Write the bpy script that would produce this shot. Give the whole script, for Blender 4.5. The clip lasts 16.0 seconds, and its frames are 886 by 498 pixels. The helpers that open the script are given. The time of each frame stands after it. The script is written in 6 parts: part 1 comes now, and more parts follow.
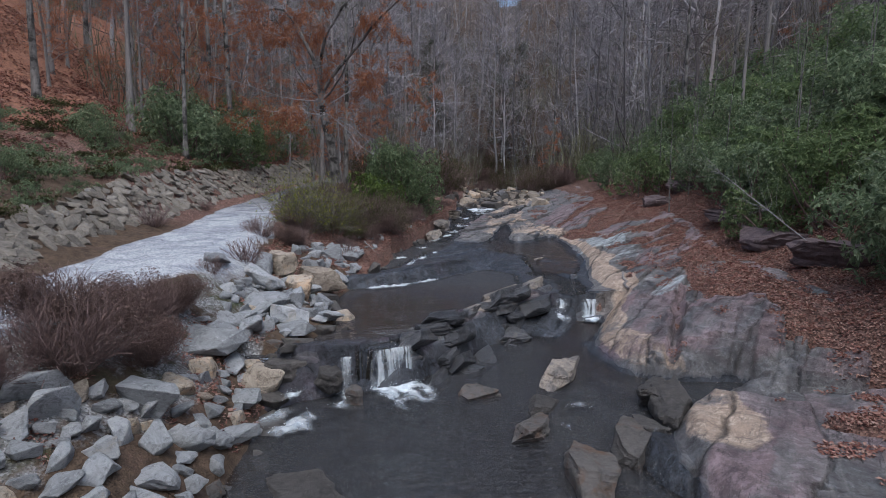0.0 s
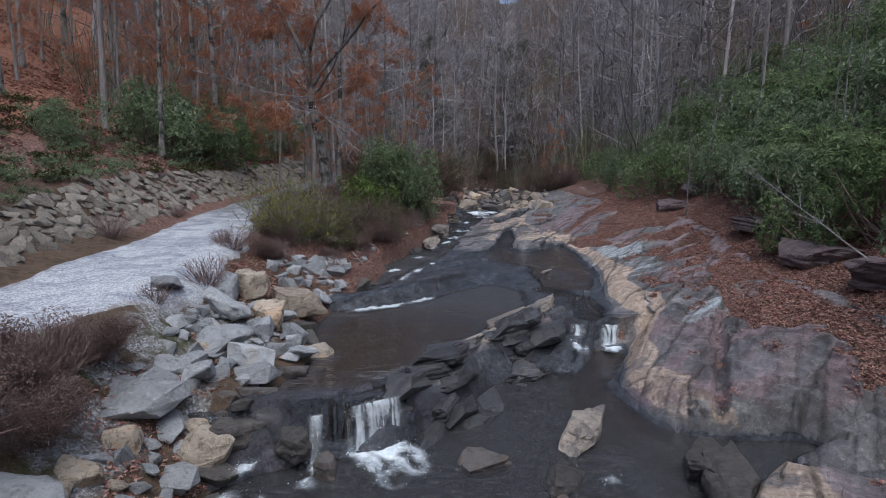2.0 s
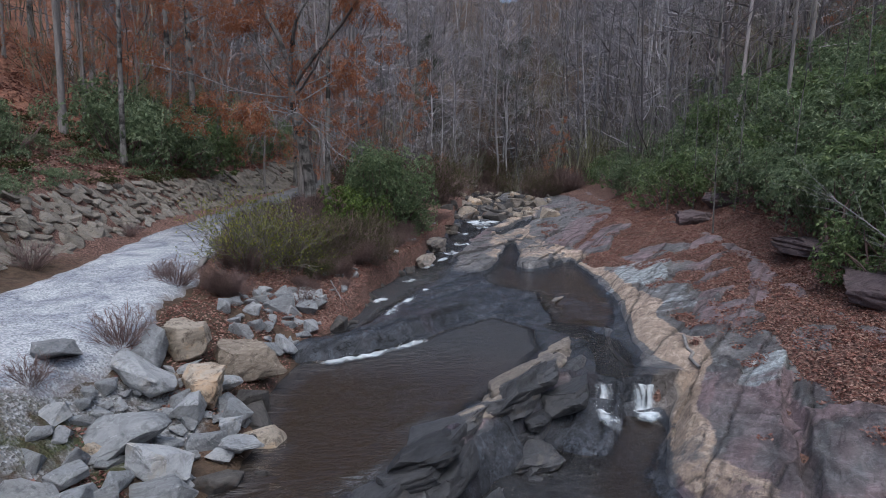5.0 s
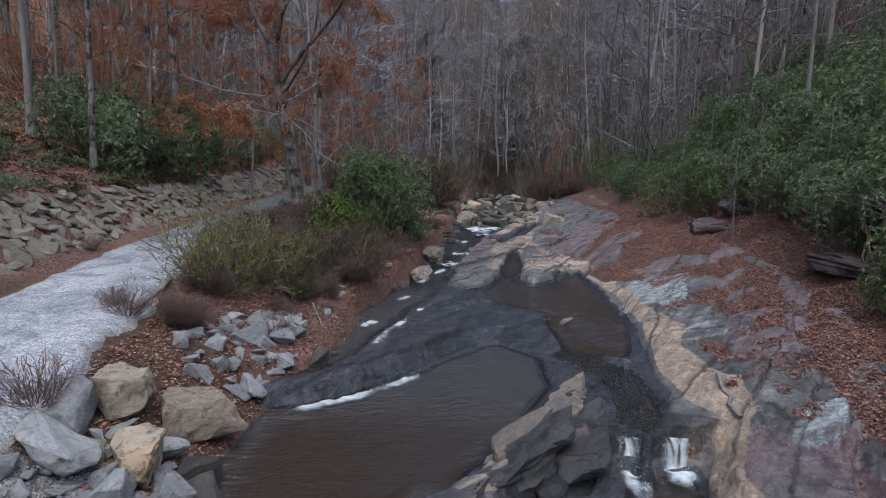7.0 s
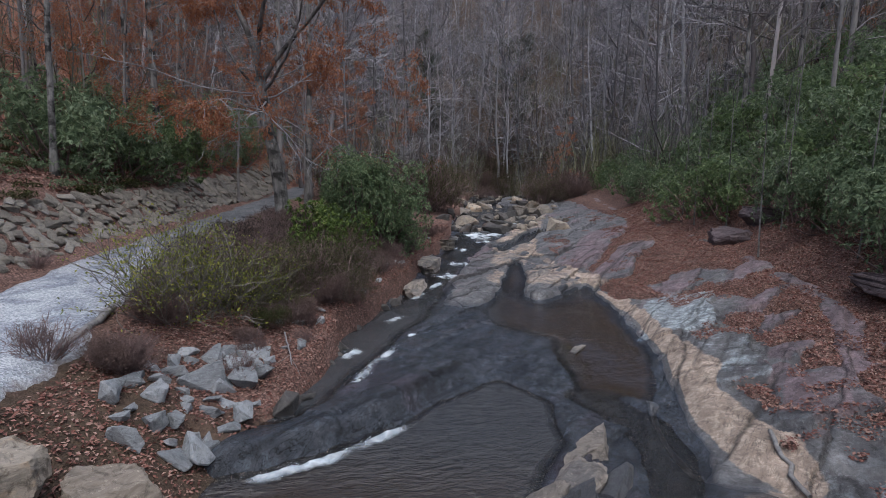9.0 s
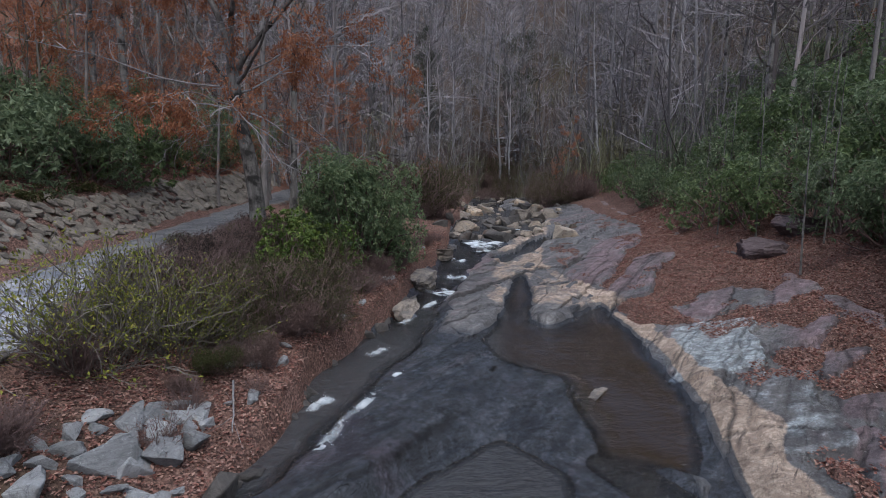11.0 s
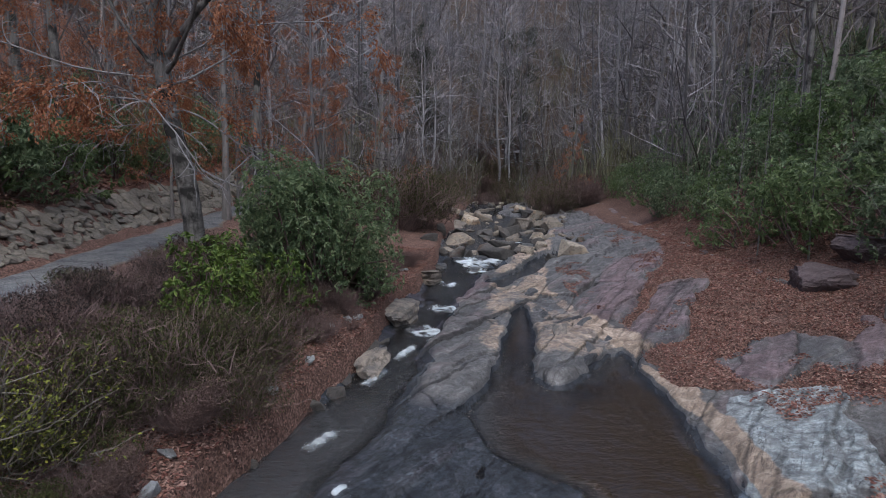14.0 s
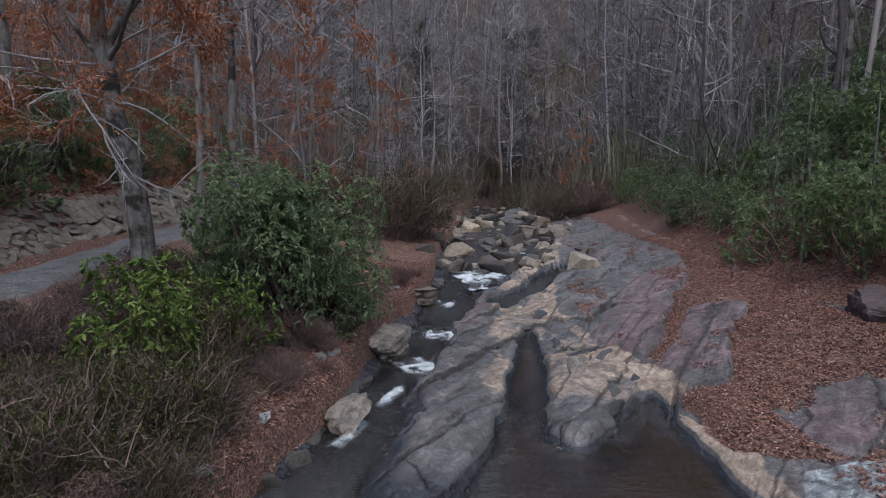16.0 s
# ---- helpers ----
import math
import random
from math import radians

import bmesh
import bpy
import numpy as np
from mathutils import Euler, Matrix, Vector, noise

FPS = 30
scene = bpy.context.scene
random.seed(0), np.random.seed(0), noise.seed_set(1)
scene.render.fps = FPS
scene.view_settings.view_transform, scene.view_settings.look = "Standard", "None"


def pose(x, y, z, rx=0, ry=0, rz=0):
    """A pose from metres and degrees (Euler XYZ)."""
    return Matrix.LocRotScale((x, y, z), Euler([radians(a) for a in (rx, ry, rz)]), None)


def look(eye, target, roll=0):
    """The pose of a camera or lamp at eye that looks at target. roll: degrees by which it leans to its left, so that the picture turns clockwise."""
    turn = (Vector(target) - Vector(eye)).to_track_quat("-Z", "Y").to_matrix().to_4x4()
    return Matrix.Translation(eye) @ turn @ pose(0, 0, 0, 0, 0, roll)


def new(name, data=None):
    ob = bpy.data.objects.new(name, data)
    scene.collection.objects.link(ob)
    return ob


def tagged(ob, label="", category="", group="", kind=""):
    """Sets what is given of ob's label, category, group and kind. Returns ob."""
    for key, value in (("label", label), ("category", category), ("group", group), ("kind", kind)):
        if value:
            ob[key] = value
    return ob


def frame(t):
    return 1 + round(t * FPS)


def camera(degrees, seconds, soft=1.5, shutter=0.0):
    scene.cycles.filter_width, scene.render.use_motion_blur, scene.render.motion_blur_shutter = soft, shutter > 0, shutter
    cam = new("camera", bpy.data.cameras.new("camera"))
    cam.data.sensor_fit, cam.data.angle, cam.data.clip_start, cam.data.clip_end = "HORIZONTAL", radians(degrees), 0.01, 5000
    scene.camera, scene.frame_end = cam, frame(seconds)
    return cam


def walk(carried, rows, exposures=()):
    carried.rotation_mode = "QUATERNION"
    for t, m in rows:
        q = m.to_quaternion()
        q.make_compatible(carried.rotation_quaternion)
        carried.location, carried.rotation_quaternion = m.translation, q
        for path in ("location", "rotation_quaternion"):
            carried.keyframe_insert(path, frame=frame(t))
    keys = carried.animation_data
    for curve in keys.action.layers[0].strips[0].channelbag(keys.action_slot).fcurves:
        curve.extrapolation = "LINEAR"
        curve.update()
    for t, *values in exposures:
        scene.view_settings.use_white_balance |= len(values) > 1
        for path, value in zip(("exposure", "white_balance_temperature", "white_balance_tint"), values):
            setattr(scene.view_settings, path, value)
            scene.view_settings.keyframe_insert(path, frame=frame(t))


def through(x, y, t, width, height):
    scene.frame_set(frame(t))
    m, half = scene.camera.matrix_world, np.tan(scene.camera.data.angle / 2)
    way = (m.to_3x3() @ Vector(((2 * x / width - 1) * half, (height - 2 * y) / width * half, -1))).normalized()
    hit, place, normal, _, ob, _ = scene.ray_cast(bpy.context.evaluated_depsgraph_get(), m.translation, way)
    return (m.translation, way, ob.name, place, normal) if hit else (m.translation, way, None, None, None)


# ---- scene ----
cam = camera(77.5, 16.0, soft=0.9)
EXPOSURE, KELVIN = 0.55, 5800
PATH = [
    (0, (1.255, 0.415, 3.997), (1.036, 2.387, 3.744), 0.9),
    (0.5, (1.188, 0.963, 4.028), (0.971, 2.935, 3.773), 1.0),
    (1, (1.14, 1.498, 4.063), (0.924, 3.469, 3.806), 1.0),
    (1.5, (1.103, 2.0, 4.115), (0.886, 3.971, 3.858), 1.0),
    (2, (1.08, 2.483, 4.179), (0.862, 4.455, 3.92), 1.0),
    (2.5, (1.039, 2.961, 4.235), (0.822, 4.932, 3.977), 1.1),
    (3, (1.012, 3.421, 4.31), (0.796, 5.392, 4.051), 1.1),
    (3.5, (0.999, 3.866, 4.391), (0.781, 5.837, 4.131), 1.0),
    (4, (0.978, 4.312, 4.467), (0.76, 6.282, 4.206), 1.0),
    (4.2, (0.987, 4.472, 4.457), (0.767, 6.444, 4.207), 0.9),
    (6.3, (0.86, 6.289, 4.699), (0.642, 8.261, 4.449), 1.5),
    (6.5, (0.848, 6.437, 4.728), (0.631, 8.409, 4.47), 1.1),
    (7, (0.813, 6.855, 4.797), (0.598, 8.826, 4.537), 1.1),
    (7.5, (0.774, 7.285, 4.863), (0.559, 9.256, 4.6), 1.2),
    (8, (0.739, 7.728, 4.916), (0.524, 9.699, 4.654), 1.2),
    (8.5, (0.723, 8.213, 4.947), (0.507, 10.184, 4.686), 1.2),
    (9, (0.729, 8.737, 4.991), (0.514, 10.708, 4.729), 1.2),
    (9.2, (0.733, 8.972, 4.998), (0.518, 10.943, 4.737), 1.2),
    (11.3, (0.639, 11.457, 5.126), (0.417, 13.427, 4.866), 1.3),
    (11.5, (0.635, 11.695, 5.164), (0.415, 13.665, 4.902), 1.3),
    (12, (0.629, 12.301, 5.207), (0.409, 14.271, 4.945), 1.3),
    (12.5, (0.65, 12.912, 5.264), (0.429, 14.882, 5.003), 1.2),
    (13, (0.705, 13.535, 5.318), (0.482, 15.505, 5.057), 1.2),
    (13.5, (0.757, 14.16, 5.376), (0.532, 16.131, 5.116), 1.2),
    (14, (0.741, 14.776, 5.421), (0.519, 16.747, 5.162), 1.2),
    (14.5, (0.746, 15.395, 5.439), (0.52, 17.366, 5.184), 1.2),
    (15, (0.712, 15.982, 5.458), (0.486, 17.952, 5.204), 1.3),
    (15.5, (0.658, 16.567, 5.472), (0.433, 18.538, 5.22), 1.4),
    (16, (0.612, 17.114, 5.494), (0.387, 19.086, 5.247), 1.3),
]
# The camera goes on smoothly: the few in-between rows are left to the glide.
walk(cam, [(t, look(eye, target, roll)) for t, eye, target, roll in PATH if t not in (4.2, 6.3, 9.2, 11.3)],
     exposures=[(0.0, EXPOSURE, KELVIN, 6), (16.0, EXPOSURE - 0.12, KELVIN, 6)])

# ---- light: an overcast late-autumn sky ----
world = bpy.data.worlds.new("overcast_sky")
scene.world = world
world.use_nodes = True
wn = world.node_tree
sky = wn.nodes.new("ShaderNodeTexSky")
sky.sky_type = "NISHITA"
sky.sun_disc = False
sky.sun_elevation, sky.sun_rotation = radians(67), radians(170)
sky.dust_density, sky.air_density, sky.ozone_density = 6.0, 1.0, 1.5
wn.links.new(sky.outputs["Color"], wn.nodes["Background"].inputs["Color"])
wn.nodes["Background"].inputs["Strength"].default_value = 0.15
sun = new("sun", bpy.data.lights.new("sun", "SUN"))
sun.data.energy, sun.data.angle, sun.data.color = 0.3, radians(85), (1.0, 0.985, 0.97)
sun.matrix_world = look((4.4, -25.1, 60), (0, 0, 0))


# ---- materials ----
class Mat:
    """A node material: small shorthands for wiring."""

    def __init__(self, name, rough=0.8, spec=0.3):
        self.m = bpy.data.materials.new(name)
        self.m.use_nodes = True
        self.t = self.m.node_tree
        self.b = self.t.nodes["Principled BSDF"]
        self.b.inputs["Roughness"].default_value = rough
        self.b.inputs["Specular IOR Level"].default_value = spec
        self.co = self.n("ShaderNodeTexCoord").outputs["Object"]

    def n(self, kind, **sets):
        node = self.t.nodes.new(kind)
        for k, v in sets.items():
            node.inputs[k].default_value = v
        return node

    def link(self, a, b):
        self.t.links.new(a, b)

    def noise(self, scale, detail=6, rough=0.6, distort=0.0, co=None):
        x = self.n("ShaderNodeTexNoise", Scale=scale, Detail=detail, Roughness=rough, Distortion=distort)
        self.link(co or self.co, x.inputs["Vector"])
        return x.outputs["Fac"]

    def stretch(self, scale, rot=(0, 0, 0)):
        x = self.n("ShaderNodeMapping")
        x.vector_type = "TEXTURE"
        x.inputs["Scale"].default_value = tuple(1 / s for s in scale)
        x.inputs["Rotation"].default_value = tuple(-a for a in rot)
        self.link(self.co, x.inputs["Vector"])
        return x.outputs["Vector"]

    def ramp(self, fac, *stops):
        x = self.n("ShaderNodeValToRGB")
        el = x.color_ramp.elements
        while len(el) < len(stops):
            el.new(0.5)
        for e, (p, c) in zip(el, stops):
            e.position = p
            e.color = (*c, 1) if len(c) == 3 else c
        self.link(fac, x.inputs["Fac"])
        return x.outputs["Color"]

    def mask(self, fac, a, b):
        x = self.n("ShaderNodeMapRange")
        x.inputs["From Min"].default_value, x.inputs["From Max"].default_value = a, b
        self.link(fac, x.inputs["Value"])
        return x.outputs["Result"]

    def math(self, op, a, b):
        x = self.n("ShaderNodeMath")
        x.operation = op
        for i, v in enumerate((a, b)):
            if isinstance(v, (int, float)):
                x.inputs[i].default_value = v
            else:
                self.link(v, x.inputs[i])
        return x.outputs[0]

    def mix(self, fac, a, b, how="MIX"):
        x = self.n("ShaderNodeMix")
        x.data_type, x.blend_type = "RGBA", how
        for i, v in ((0, fac), (6, a), (7, b)):
            if isinstance(v, (int, float)):
                x.inputs[i].default_value = v
            elif isinstance(v, tuple):
                x.inputs[i].default_value = (*v, 1)
            else:
                self.link(v, x.inputs[i])
        return x.outputs[2]

    def attr(self, name):
        x = self.n("ShaderNodeAttribute")
        x.attribute_name = name
        return x.outputs["Fac"]

    def island(self):
        return self.n("ShaderNodeNewGeometry").outputs["Random Per Island"]

    def each(self):
        return self.n("ShaderNodeObjectInfo").outputs["Random"]

    def bump(self, height, strength=0.5, dist=0.02):
        x = self.n("ShaderNodeBump", Strength=strength, Distance=dist)
        self.link(height, x.inputs["Height"])
        if self.b.inputs["Normal"].is_linked:
            self.link(self.b.inputs["Normal"].links[0].from_socket, x.inputs["Normal"])
        self.link(x.outputs["Normal"], self.b.inputs["Normal"])

    def color(self, c):
        self.link(c, self.b.inputs["Base Color"])

    def rough(self, r):
        self.link(r, self.b.inputs["Roughness"])


STRIKE = math.atan2(0.88, 0.47)          # the way the rock's layers run


def mat_bedrock():
    m = Mat("bedrock", 0.6, 0.55)
    lay = m.stretch((0.8, 2.6, 2.0), (0, 0, -STRIKE))
    fine = m.stretch((3.0, 26, 12), (0, 0, -STRIKE))
    a = m.noise(1.0, 8, 0.65, 0.6, lay)
    b = m.noise(1.0, 5, 0.6, 0.4, fine)
    big = m.noise(0.35, 5, 0.6, 0.5)
    mid = m.noise(2.2, 7, 0.65, 0.3)
    grey = m.ramp(a, (0.3, (0.06, 0.06, 0.064)), (0.5, (0.12, 0.116, 0.118)), (0.72, (0.225, 0.216, 0.212)))
    warm = m.ramp(m.noise(1.7, 6, 0.6, 0.4), (0.3, (0.22, 0.167, 0.128)), (0.7, (0.4, 0.31, 0.243)))
    purple = m.ramp(a, (0.3, (0.07, 0.05, 0.055)), (0.7, (0.21, 0.152, 0.16)))
    pale = m.ramp(m.noise(4.5, 8, 0.72, 0.4), (0.3, (0.1, 0.107, 0.115)), (0.48, (0.24, 0.262, 0.272)), (0.66, (0.41, 0.437, 0.447)))
    plate = m.attr("plate")
    grey = m.mix(1.0, grey, m.ramp(plate, (0.0, (0.62, 0.62, 0.65)), (0.5, (0.82, 0.82, 0.82)), (1.0, (1.0, 0.98, 0.96))), "MULTIPLY")
    c = m.mix(m.mask(m.math("ADD", m.math("ADD", big, m.math("MULTIPLY", plate, 0.4)), m.math("MULTIPLY", m.attr("purple"), 0.3)), 0.78, 0.96), grey, purple)
    c = m.mix(m.mask(m.math("ADD", mid, m.attr("pale")), 1.22, 1.42), c, pale)
    c = m.mix(m.mask(m.math("ADD", m.math("ADD", m.math("MULTIPLY", m.noise(1.1, 6, 0.65, 0.8), 0.6), m.math("MULTIPLY", m.noise(4.5, 9, 0.75, 0.6), 0.5)), m.attr("tan")), 1.28, 1.42), c, warm)
    c = m.mix(m.math("MULTIPLY", m.mask(b, 0.56, 0.72), 0.4), c, (0.05, 0.047, 0.046))
    # thin open partings along the beds
    part_co = m.stretch((0.7, 5.5, 3.0), (0, 0, -STRIKE))
    parting = m.math("MULTIPLY", m.mask(m.math("ABSOLUTE", m.math("SUBTRACT", m.noise(1.0, 4, 0.55, 1.2, part_co), 0.5), 0.0), 0.014, 0.004), m.mask(m.noise(0.9, 4, 0.6), 0.47, 0.58))
    seam = m.math("MAXIMUM", m.math("MULTIPLY", parting, 0.75), m.math("MULTIPLY", m.attr("crack"), m.mask(mid, 0.3, 0.5)))
    blotch = m.mask(m.noise(4.4, 10, 0.8, 0.6), 0.505, 0.545)
    c = m.mix(m.math("MULTIPLY", blotch, 0.6), c, m.mix(1.0, c, (1.75, 1.85, 1.9), "MULTIPLY"))
    c = m.mix(m.math("MULTIPLY", seam, 0.8), c, (0.022, 0.018, 0.017))
    stain = m.mask(m.noise(3.1, 9, 0.76, 0.8), 0.54, 0.6)
    c = m.mix(m.math("MULTIPLY", stain, 0.6), c, m.mix(1.0, c, (0.42, 0.4, 0.41), "MULTIPLY"))
    grit = m.noise(12, 6, 0.8)
    c = m.mix(0.45, c, m.ramp(grit, (0.36, (0.55, 0.55, 0.55)), (0.5, (1.0, 1.0, 1.0)), (0.64, (1.5, 1.48, 1.45))), "MULTIPLY")
    lich = m.mask(m.noise(9, 4, 0.7), 0.63, 0.72)
    c = m.mix(m.math("MULTIPLY", lich, 0.5), c, (0.36, 0.37, 0.35))
    wet = m.mask(m.math("ADD", m.attr("wet"), m.math("MULTIPLY", mid, 0.5)), 0.55, 0.95)
    c = m.mix(wet, c, (0.36, 0.41, 0.49), "MULTIPLY")
    m.color(c)
    r = m.n("ShaderNodeMapRange")
    r.inputs["To Min"].default_value, r.inputs["To Max"].default_value = 0.72, 0.2
    m.link(wet, r.inputs["Value"])
    m.rough(r.outputs["Result"])
    m.bump(m.math("MULTIPLY", seam, -1.0), 0.9, 0.05)
    m.bump(a, 0.8, 0.06)
    m.bump(b, 0.5, 0.02)
    m.bump(m.noise(2.6, 9, 0.72, 0.5), 0.6, 0.16)
    m.bump(m.noise(9, 8, 0.78), 0.8, 0.05)
    return m.m


def mat_soil():
    m = Mat("leaf_covered_soil", 0.9, 0.15)
    v = m.n("ShaderNodeTexVoronoi", Scale=31.0)
    m.link(m.co, v.inputs["Vector"])
    patch = m.noise(0.5, 6, 0.6, 0.5)
    s = m.n("ShaderNodeSeparateColor")
    m.link(v.outputs["Color"], s.inputs["Color"])
    leaf = m.ramp(m.math("ADD", m.math("MULTIPLY", s.outputs[0], 0.35), m.math("MULTIPLY", m.noise(19, 6, 0.75, 0.6), 0.65)), (0.3, (0.05, 0.033, 0.028)), (0.45, (0.11, 0.066, 0.054)), (0.6, (0.19, 0.115, 0.093)), (0.75, (0.3, 0.2, 0.165)))
    earth = m.ramp(m.noise(7, 7, 0.65), (0.3, (0.05, 0.036, 0.026)), (0.7, (0.12, 0.085, 0.06)))
    c = m.mix(m.mask(m.math("ADD", patch, m.attr("leafy")), 0.75, 1.05), earth, leaf)
    c = m.mix(m.math("MULTIPLY", m.mask(m.noise(1.7, 6, 0.7, 0.5), 0.42, 0.66), 0.55), c, (0.5, 0.48, 0.46), "MULTIPLY")
    rust = m.ramp(m.noise(5.0, 6, 0.75), (0.3, (0.09, 0.05, 0.038)), (0.68, (0.32, 0.155, 0.1)))
    c = m.mix(m.mask(m.math("ADD", m.noise(0.12, 4, 0.6), m.attr("rust")), 0.7, 1.15), c, rust)
    green = m.ramp(m.noise(11, 5, 0.6), (0.3, (0.035, 0.04, 0.02)), (0.7, (0.085, 0.095, 0.045)))
    c = m.mix(m.mask(m.math("ADD", m.noise(0.9, 6, 0.7, 0.4), m.attr("moss")), 1.1, 1.25), c, green)
    chips = m.ramp(s.outputs[1], (0.0, (0.1, 0.1, 0.1)), (0.5, (0.22, 0.22, 0.22)), (1.0, (0.4, 0.41, 0.42)))
    c = m.mix(m.mask(m.math("ADD", m.noise(1.3, 6, 0.7, 0.4), m.attr("chips")), 1.0, 1.15), c, chips)
    m.color(c)
    m.bump(v.outputs["Distance"], 0.6, 0.04)
    m.bump(m.noise(22, 6, 0.7), 0.5, 0.02)
    return m.m


def mat_gravel():
    m = Mat("pale_gravel", 0.9, 0.2)
    v = m.n("ShaderNodeTexVoronoi", Scale=42.0)
    m.link(m.co, v.inputs["Vector"])
    s = m.n("ShaderNodeSeparateColor")
    m.link(v.outputs["Color"], s.inputs["Color"])
    c = m.ramp(s.outputs[0], (0.0, (0.21, 0.22, 0.24)), (0.5, (0.37, 0.39, 0.415)), (1.0, (0.56, 0.58, 0.605)))
    c = m.mix(m.mask(m.noise(1.1, 8, 0.72, 0.9), 0.44, 0.62), c, (0.5, 0.52, 0.58), "MULTIPLY")
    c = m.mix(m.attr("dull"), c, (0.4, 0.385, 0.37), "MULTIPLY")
    c = m.mix(m.mask(m.math("ADD", m.noise(2.6, 7, 0.7, 0.4), m.attr("edge")), 0.85, 1.2), c, (0.16, 0.125, 0.1))
    m.color(c)
    m.bump(v.outputs["Distance"], 0.8, 0.02)
    m.bump(m.noise(3, 6, 0.65), 0.4, 0.06)
    return m.m


def mat_stone(name, dark, light, tint, tint_at=0.62, mottle=0.5):
    m = Mat(name, 0.78, 0.25)
    k = m.each()
    lay = m.stretch((2.0, 2.0, 7.0), (0.5, 0.3, 0))
    a = m.noise(1.4, 9, 0.72, 0.9, lay)
    f = m.math("ADD", m.math("MULTIPLY", a, 0.75), m.math("MULTIPLY", k, 0.28))
    c = m.ramp(f, (0.25, dark), (0.78, light))
    c = m.mix(m.mask(m.math("ADD", m.noise(2.4, 7, 0.7, 0.6), m.math("MULTIPLY", k, 0.22)), tint_at, tint_at + 0.16), c, tint)
    c = m.mix(m.math("MULTIPLY", m.mask(m.noise(5.5, 8, 0.75, 0.8), 0.5, 0.62), mottle), c, tuple(x * 0.6 for x in dark))
    c = m.mix(m.math("MULTIPLY", m.mask(m.noise(13, 6, 0.75), 0.58, 0.7), 0.6), c, tuple(min(0.6, x * 1.15) for x in light))
    m.color(c)
    m.bump(a, 0.7, 0.06)
    m.bump(m.noise(8, 9, 0.78, 0.4), 0.6, 0.04)
    return m.m


def mat_bark(name, dark, light, patch=0.58):
    m = Mat(name, 0.85, 0.2)
    st = m.stretch((6, 6, 1.2))
    c = m.ramp(m.noise(1.3, 8, 0.7, 0.6, st), (0.3, dark), (0.72, light))
    c = m.mix(m.mask(m.noise(1.6, 5, 0.6), patch, patch + 0.12), c, tuple(x * 0.45 for x in dark))
    c = m.mix(0.35, c, m.ramp(m.each(), (0, (0.6, 0.55, 0.5)), (1, (1, 1, 1))), "MULTIPLY")
    m.color(c)
    m.bump(m.noise(2.5, 8, 0.75, 0.5, st), 0.7, 0.03)
    return m.m


def mat_leaf(name, *cols, rough=0.5, spec=0.22, through=0.0, side=0.12):
    m = Mat(name, rough, spec)
    n = len(cols) - 1
    c = m.ramp(m.island(), *[(i / n, col) for i, col in enumerate(cols)])
    c = m.mix(m.math("MULTIPLY", m.noise(0.9, 3, 0.6), 0.8), c, (0.5, 0.5, 0.5), "MULTIPLY")
    c = m.mix(0.5, c, m.ramp(m.each(), (0, (0.62, 0.66, 0.6)), (1, (1, 1, 1))), "MULTIPLY")
    m.color(c)
    if through:
        t = m.n("ShaderNodeBsdfTranslucent")
        m.link(c, t.inputs["Color"])
        x = m.n("ShaderNodeMixShader")
        x.inputs[0].default_value = through
        m.link(m.b.outputs[0], x.inputs[1])
        m.link(t.outputs[0], x.inputs[2])
        m.link(x.outputs[0], m.t.nodes["Material Output"].inputs["Surface"])
    return m.m


